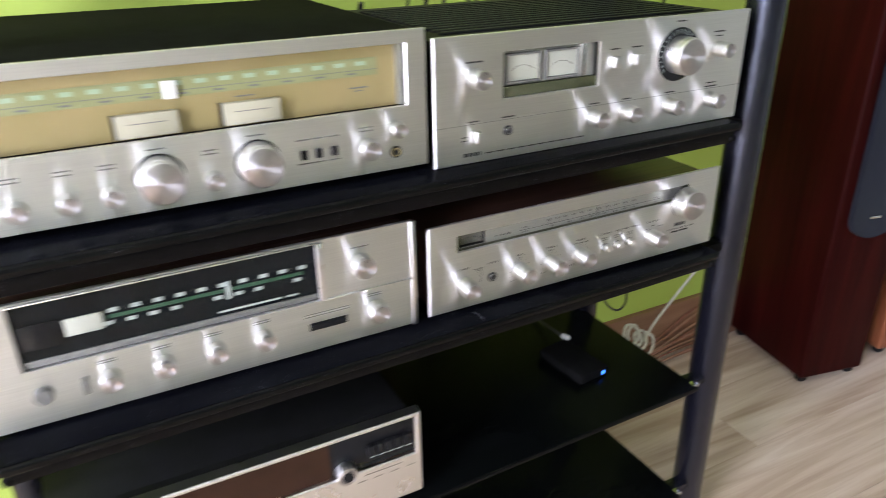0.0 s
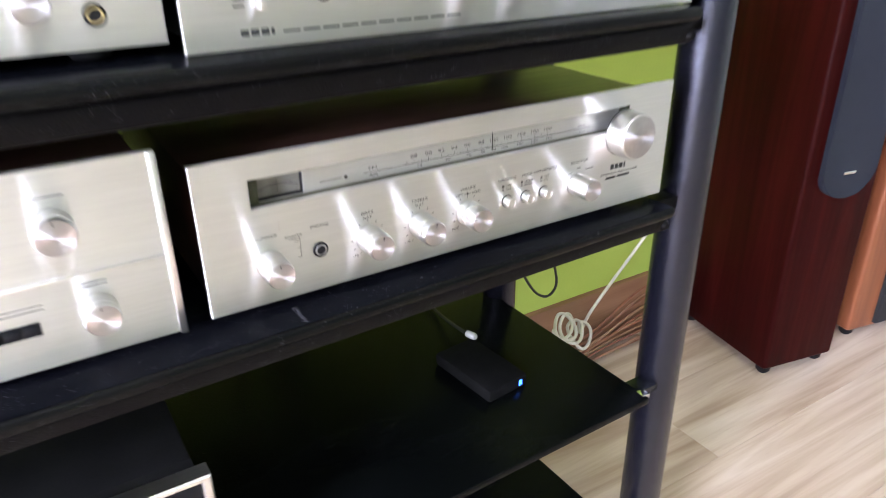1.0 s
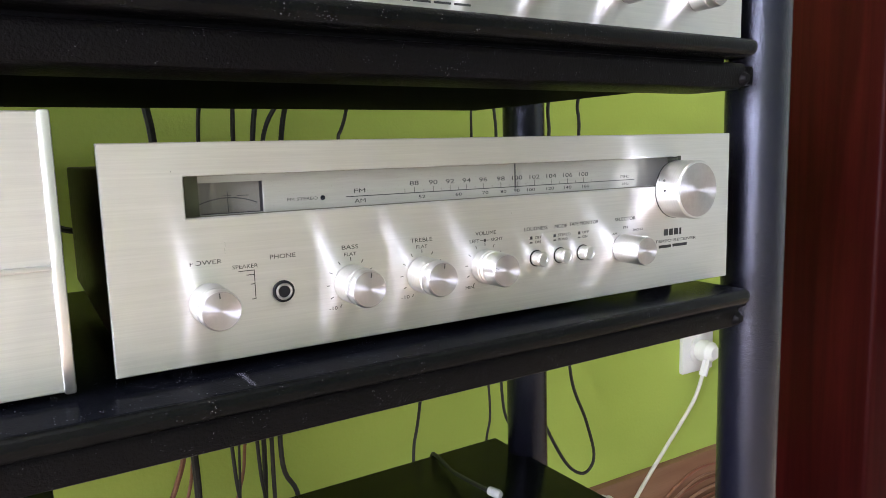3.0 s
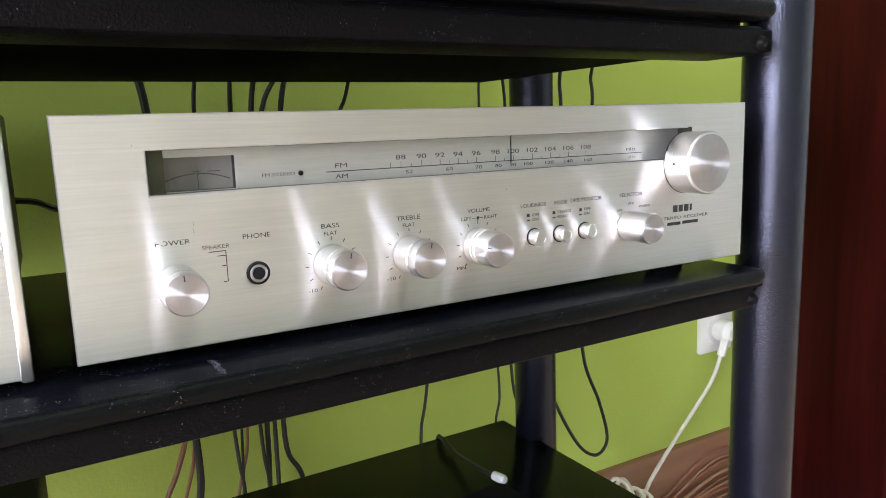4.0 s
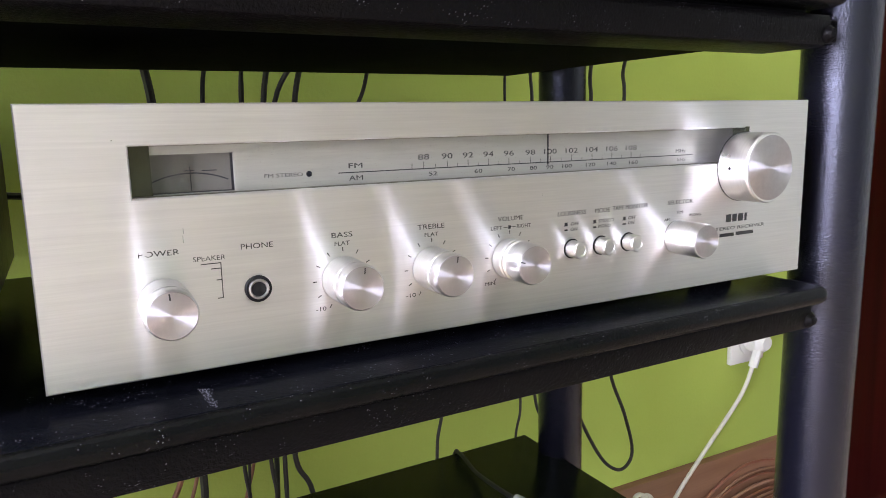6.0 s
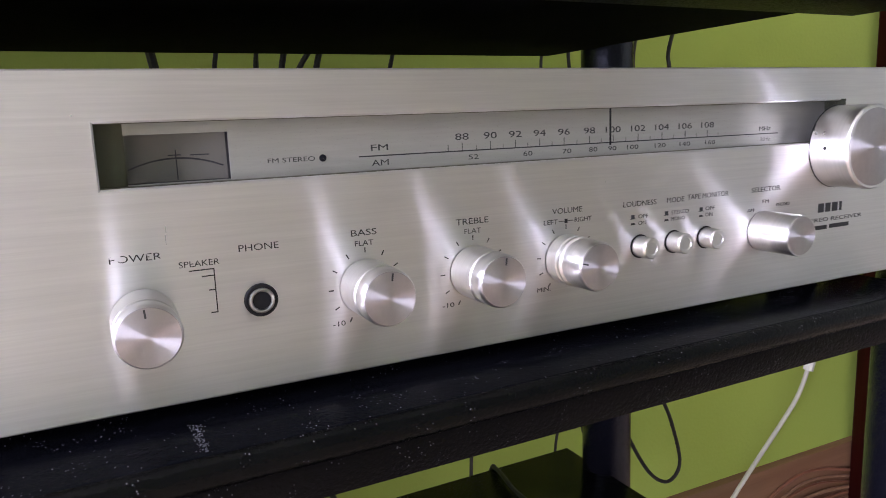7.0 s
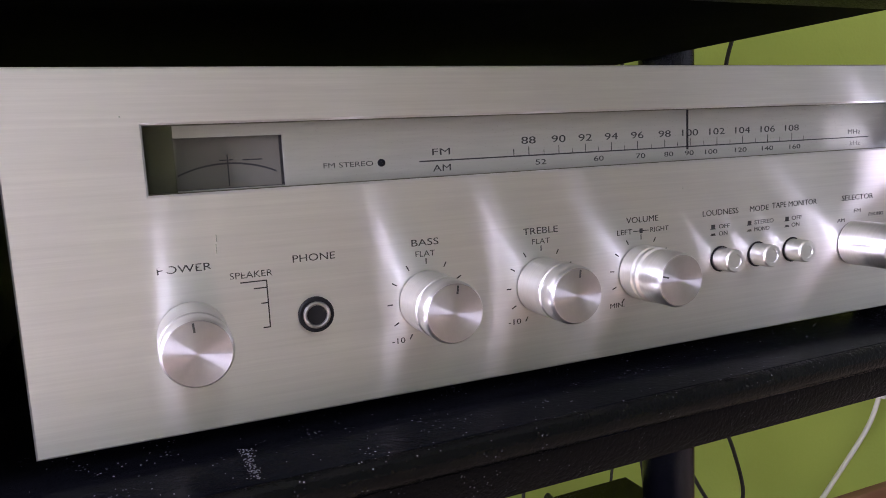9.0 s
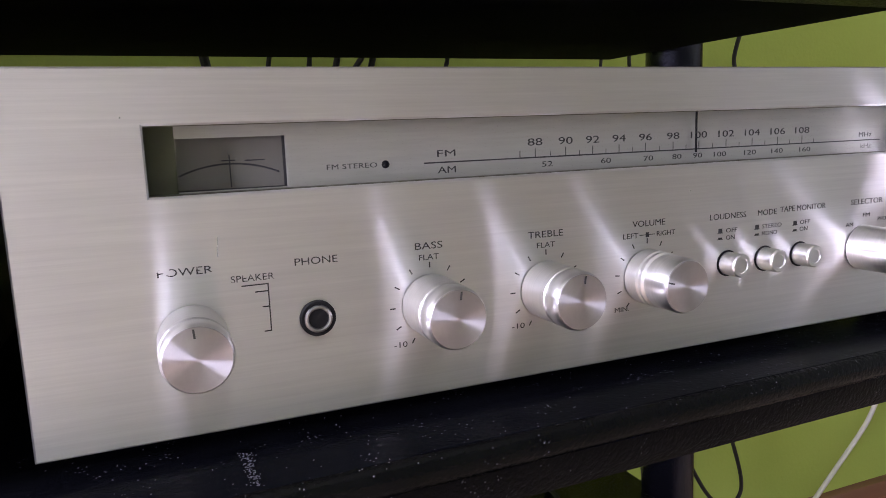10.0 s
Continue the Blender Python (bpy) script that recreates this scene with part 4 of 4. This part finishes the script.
dp.visible_shadow = False
knob(-0.0820, DZ + 0.0930, 0.0125, 0.018, dev, mark=0)
knob(-0.0680, DZ + 0.0330, 0.0115, 0.018, dev, mark=0)
for bx in (-0.345, -0.295, -0.245, -0.195):
    knob(bx, DZ + 0.0330, 0.0095, 0.016, dev, mark=0)
part("phone_cover", lathe([(0.0085, 0.0), (0.0085, 0.006), (0.0075, 0.008), (0.004, 0.008)], 28), PRINT_FAINT, dev, "dull grey round cover", pose(-0.403, 0, DZ + 0.033))
part("lever_switch", box(-0.3690, -0.3640, -0.010, 0.0, DZ + 0.026, DZ + 0.041, 0.001), PRINT_FAINT, dev, "dull grey lever")
part("button_slot", box(-0.1450, -0.1020, -0.0008, 0.0, DZ + 0.0255, DZ + 0.0345, 0.0003), BLACK, dev, "black button slot")
for i in range(4):
    part("slot_button", box(-0.1440 + i * 0.0106, -0.1346 + i * 0.0106, -0.0030, -0.0008, DZ + 0.0265, DZ + 0.0335, 0.0005), BLACK_GLOSS, dev)
marks([(bx - 0.008, bx + 0.008, DZ + z, DZ + z + 0.0013) for bx in (-0.345, -0.295, -0.245, -0.195, -0.068) for z in (0.0495, 0.0520)] +
      [(-0.092, -0.072, DZ + 0.1120, DZ + 0.1133), (-0.150, -0.098, DZ + 0.0420, DZ + 0.0431), (-0.150, -0.098, DZ + 0.0450, DZ + 0.0459)], 0.0, dface, PRINT_FAINT, "unreadable_lettering")

# ---- the cassette deck on the thin shelf ----
CZ = SHELF_3
deck = rig("cassette_deck", (-0.23, 0.15, CZ), "silver-trimmed cassette deck with a brown smoked front", "cassette deck")
cabinet(deck, -0.440, -0.030, 0.0045, 0.30, CZ + 0.010, CZ + 0.126, CZ, BLACK)["label"] = "black case"
part("front_frame", framed(-0.448, -0.0225, CZ + 0.008, CZ + 0.132, -0.012, 0.0045, -0.440, -0.0300, CZ + 0.072, CZ + 0.1265, 0.0015), ALU_SIDE, deck, "bright aluminium front frame")
part("front_window", box(-0.4405, -0.0295, -0.0060, 0.0020, CZ + 0.0715, CZ + 0.1270), BROWN_GLASS, deck, "brown smoked front panel")
part("key_panel", box(-0.140, -0.0302, -0.0072, -0.0060, CZ + 0.0735, CZ + 0.1262, 0.0004), BLACK_GLOSS, deck, "dark panel behind the keys")
knob(-0.124, CZ + 0.0800, 0.0125, 0.016, deck, y=-0.006, mark=None, groove=False, label="round silver level knob")
part("knob_centre", lathe([(0.0075, 0.0), (0.0075, 0.0168)], 24), BLACK, deck, "dark inner disc", pose(-0.124, -0.006, CZ + 0.0800))
for i in range(5):
    part("piano_key", box(-0.094 + i * 0.0115, -0.0845 + i * 0.0115, -0.0140, -0.0061, CZ + 0.092, CZ + 0.106, 0.001), BLACK, deck)
marks([(-0.090 + i * 0.012, -0.082 + i * 0.012, CZ + 0.084, CZ + 0.0854) for i in range(5)], -0.0072, deck, WHITE_PRINT, "unreadable_lettering")
marks([(-0.110 + i * 0.022, -0.099 + i * 0.022, CZ + 0.0560, CZ + 0.0572) for i in range(4)] + [(-0.100, -0.050, CZ + 0.0640, CZ + 0.0652)], -0.0121, deck, PRINT_FAINT, "unreadable_lettering")

# ---- small black box with a blue lamp on the thin shelf ----
dock = rig("wireless_adapter", (0.327, 0.135, SHELF_3), "small black adapter box with a glowing blue lamp", "adapter", "", 6.0)
dm = PLACED[dock]
part("housing", box(-0.030, 0.030, -0.052, 0.050, 0.0, 0.017, 0.0035), MATTE, dock, "", dm)
led = box(0.0160, 0.0176, -0.0528, -0.0515, 0.0048, 0.0118, 0.0003)
for q in ((0.0176, 0.0205, 0.0104, 0.0118), (0.0176, 0.0205, 0.0076, 0.0088), (0.0192, 0.0206, 0.0055, 0.0076)):
    box(q[0], q[1], -0.0528, -0.0515, q[2], q[3], 0.0002, led)
part("indicator_lamp", led, BLUE_LED, dock, "glowing blue lamp", dm)
lead = rig("jack_lead", (0.350, 0.193, SHELF_3), "black audio lead with a white plug", "cable")
part("plug", lathe([(0.0028, -0.008), (0.0044, -0.0065), (0.0047, 0.005), (0.0032, 0.008)], 20), PLUG_GREY, lead, "white plug barrel", pose(0.350, 0.188, SHELF_3 + 0.0195, 0, 0, 14))
part("cord", tube([(0.348, 0.199, SHELF_3 + 0.0185), (0.351, 0.240, SHELF_3 + 0.012), (0.358, 0.286, SHELF_3 + 0.004), (0.365, 0.330, SHELF_3 + 0.003), (0.369, 0.352, SHELF_3 - 0.012), (0.370, 0.395, SHELF_3 - 0.10), (0.38, 0.40, 0.004)], 0.0022), BLACK_RUBBER, lead)


# ---- cables hanging behind the rack ----
def cable(points, r, material, label):
    return tagged(part("cable", tube(points, r), material, None, label), "", "cable", "cables behind the rack")


BK = "thin black cable hanging behind the rack"
cable([(0.333, 0.380, 0.939), (0.318, 0.440, 0.770), (0.306, 0.440, 0.731), (0.301, 0.380, 0.679), (0.299, 0.303, 0.668)], 0.0022, BLACK_RUBBER, BK)
cable([(0.415, 0.303, 0.663), (0.413, 0.400, 0.561), (0.408, 0.450, 0.362), (0.398, 0.450, 0.301), (0.394, 0.440, 0.152), (0.410, 0.410, 0.012)], 0.0022, BLACK_RUBBER, BK)
for i, (top_x, mid_x, low_x, end_x, r) in enumerate(((0.079, 0.095, 0.112, 0.101, 0.0042), (0.158, 0.141, 0.155, 0.161, 0.0022), (0.192, 0.179, 0.185, 0.191, 0.0022),
                                                     (0.190, 0.181, 0.163, 0.153, 0.0016), (0.227, 0.203, 0.194, 0.186, 0.0030), (0.278, 0.209, 0.199, 0.194, 0.0026),
                                                     (0.264, 0.232, 0.211, 0.245, 0.0030), (0.509, 0.496, 0.517, 0.497, 0.0018), (0.539, 0.539, 0.542, 0.569, 0.0022))):
    y = 0.43 + 0.004 * (i % 5)
    cable([(top_x, y - 0.06, 0.93), (top_x + (mid_x - top_x) * 0.5, y, 0.80), (mid_x, y, 0.727), ((mid_x + low_x) / 2, y + 0.01, 0.55), (low_x, y, 0.362), ((low_x + end_x) / 2 + 0.002, y, 0.30), (end_x, y, 0.16), (end_x + 0.03, y - 0.02, 0.012)], r, BLACK_RUBBER, BK)
for x0, x1, r in ((0.105, 0.066, 0.003), (0.173, 0.152, 0.002), (0.114, 0.090, 0.002)):
    cable([(x0 + 0.02, 0.40, 0.56), (x0, 0.44, 0.40), ((x0 + x1) / 2 + 0.006, 0.45, 0.345), (x1, 0.45, 0.28), (x1 - 0.03, 0.44, 0.12), (x1 - 0.03, 0.40, 0.012)], r, RED_CABLE, "copper brown speaker cable hanging behind the rack")
cable([(0.700, 0.380, 0.939), (0.697, 0.450, 0.796), (0.695, 0.450, 0.732), (0.672, 0.450, 0.499), (0.678, 0.450, 0.368), (0.708, 0.450, 0.290), (0.725, 0.450, 0.234), (0.720, 0.450, 0.209), (0.699, 0.450, 0.202),
       (0.667, 0.450, 0.228), (0.628, 0.450, 0.296), (0.607, 0.450, 0.356), (0.600, 0.450, 0.448), (0.620, 0.450, 0.622), (0.638, 0.450, 0.732), (0.631, 0.440, 0.791), (0.621, 0.380, 0.939)], 0.0026, BLACK_RUBBER, "black cable hanging in a loop behind the rack")
cable([(-0.030, 0.36, 0.665), (-0.012, 0.365, 0.662), (0.004, 0.36, 0.655), (0.03, 0.35, 0.652)], 0.003, BLACK_RUBBER, "short black cable between the two receivers")

# ---- wall socket, white flex and brown wires on the floor ----
sock = rig("wall_socket", (1.021, WALL, 0.34), "white wall socket with a plug in it", "socket")
part("socket_plate", box(0.979, 1.061, WALL - 0.010, WALL, 0.300, 0.382, 0.003), WHITE_PLASTIC, sock)
part("socket_cup", lathe([(0.027, 0.0), (0.027, 0.003), (0.022, 0.003)], 32), WHITE_PLASTIC, sock, "", pose(1.022, WALL - 0.010, 0.342))
flex = rig("mains_lead", (1.03, WALL - 0.02, 0.32), "ivory mains lead plugged into the wall socket", "cable")
part("plug", lathe([(0.0185, 0.013), (0.020, 0.018), (0.019, 0.036), (0.011, 0.046)], 28), WHITE_PLASTIC, flex, "round white mains plug", pose(1.022, WALL, 0.342))
part("plug_sleeve", tube([(1.017, WALL - 0.034, 0.340), (1.012, WALL - 0.034, 0.324), (1.005, WALL - 0.033, 0.301)], 0.0075), WHITE_PLASTIC, flex)
rnd = random.Random(4)
run = [(1.006, WALL - 0.033, 0.306), (0.992, WALL - 0.031, 0.269), (0.967, WALL - 0.030, 0.236), (0.895, WALL - 0.030, 0.166), (0.838, WALL - 0.032, 0.110), (0.803, WALL - 0.045, 0.083)]
for i in range(36):
    a, k = 1.2 - i * 0.66, i / 35
    run.append((0.785 - 0.064 * k + (0.028 + 0.006 * math.sin(i * 0.83)) * math.cos(a), WALL - 0.070 + 0.022 * math.sin(a + 0.5), 0.095 + 0.051 * k + (0.017 + 0.005 * math.sin(i * 0.41)) * math.sin(a)))
run += [(0.707, WALL - 0.08, 0.065), (0.681, WALL - 0.09, 0.019), (0.655, WALL - 0.10, 0.004)]
part("cord", tube(run, 0.0034, 10, 3), WHITE_RUBBER, flex, "ivory cord gathered in loose loops")
for i in range(11):
    k, w = i / 10, rnd.uniform(-1, 1)
    y0 = WALL - 0.020 - 0.034 * k
    lift = 0.105 * (1 - k) ** 1.3 + 0.006
    pts = [(0.613 + 0.05 * k, y0 - 0.012, 0.005), (0.759 + 0.02 * k, y0 - 0.010 + 0.006 * w, 0.008 + 0.30 * lift), (0.874 + 0.012 * w, y0 + 0.006 * w, 0.006 + (0.55 + 0.2 * w) * lift),
           (0.969, y0 + 0.10 * 0.03 * w, 0.006 + (0.95 + 0.12 * w) * lift), (1.052 + 0.01 * w, y0 + 0.004, 0.008 + (1.0 + 0.10 * w) * lift), (1.136, min(y0 + 0.02, WALL - 0.022), 0.006 + 0.8 * lift),
           (1.230, WALL - 0.022, 0.005 + 0.5 * lift)]
    tagged(part("cable", tube(pts, 0.0020 + 0.0010 * (i % 3 == 0), 6, 6), (RED_CABLE, TAN_CABLE)[i % 2], None, "brown speaker wire lying on the floor by the baseboard"), "", "cable", "wires on the floor")


# ---- the two loudspeakers ----
def loudspeaker(name, loc, turn, w, d, h, veneer, cloth, gx0, gx1, gz0, round_end, label, badge):
    """Local axes: x along the front from its left corner, y to the back."""
    root = rig(name, loc, label, "loudspeaker", "", turn)
    m = PLACED[root]
    foot_h = 0.018
    part("cabinet", box(0, w, 0, d, foot_h, h, 0.008, None, 4), veneer, root, "", m)
    for fx in (0.022, w - 0.022):
        for fy in (0.022, d - 0.022):
            part("foot", lathe([(0.009, 0.0), (0.014, 0.006), (0.015, foot_h)], 18, None, (0, 0, 0), "z"), BLACK, root, "black foot", m @ pose(fx, fy, 0))
    bm, out = bmesh.new(), []
    cx, r = (gx0 + gx1) / 2, (gx1 - gx0) / 2
    if round_end:
        e = 0.72
        out = [(cx + r * math.cos(a), gz0 + r * e + r * e * math.sin(a)) for a in [math.pi + math.pi * i / 16 for i in range(17)]]
    else:
        out = [(gx0, gz0), (gx1, gz0)]
    out += [(gx1, h - 0.03), (gx0, h - 0.03)]
    f = [bm.verts.new((x, -0.012, z)) for x, z in out]
    k = [bm.verts.new((x, -0.0005, z)) for x, z in out]
    for i in range(len(out)):
        j = (i + 1) % len(out)
        bm.faces.new((f[i], f[j], k[j], k[i]))
    face = bm.faces.new(f)
    bm.faces.new(list(reversed(k)))
    bmesh.ops.bevel(bm, geom=list(face.edges), offset=0.003, segments=2, affect="EDGES")
    g = part("grille", bm, cloth, root, "cloth covered grille", m)
    bx, bz, bw, bh = badge
    part("badge", box(bx - bw / 2, bx + bw / 2, -0.0145, -0.012, bz - bh / 2, bz + bh / 2, 0.0008), CHROME, g, "small plain metal badge", m)
    return root


loudspeaker("floor_speaker", (1.087, 0.218, 0), -11.0, 0.180, 0.268, 1.02, MAHOGANY, NAVY_CLOTH, 0.029, 0.156, 0.385, True, "tall mahogany red floor loudspeaker with a navy grille", (0.088, 0.435, 0.028, 0.006))
loudspeaker("floor_speaker", (1.369, 0.210, 0), -11.0, 0.225, 0.245, 1.10, CHERRY, BLACK_CLOTH, 0.068, 0.160, 0.030, False, "tall cherry orange floor loudspeaker with a black grille", (0.112, 0.105, 0.012, 0.007))

# ---- floor planks ----
PW, PL = 0.192, 1.285
plank_meshes = {}


def plank_mesh(length, width):
    key = (round(length, 4), round(width, 4))
    if key not in plank_meshes:
        me = bpy.data.meshes.new("plank")
        pb = box(0.0002, length - 0.0002, 0.0002, width - 0.0002, -0.009, 0.0, 0.0004, None, 1)
        pb.to_mesh(me)
        pb.free()
        me.materials.append(OAK)
        plank_meshes[key] = me
    return plank_meshes[key]


row, top = 0, WALL - 0.002
while top > BACK + 0.03:
    low = max(top - PW, BACK + 0.001)
    x = ROOM_L + 0.001 - (0.10, 0.53, 0.96)[row % 3]
    while x < ROOM_R - 0.02:
        x0, x1 = max(x, ROOM_L + 0.001), min(x + PL, ROOM_R - 0.001)
        if x1 - x0 > 0.02:
            place("plank", plank_mesh(x1 - x0, top - low), floor, "", Matrix.Translation((x0, low, 0)))
        x += PL
    top -= PW
    row += 1
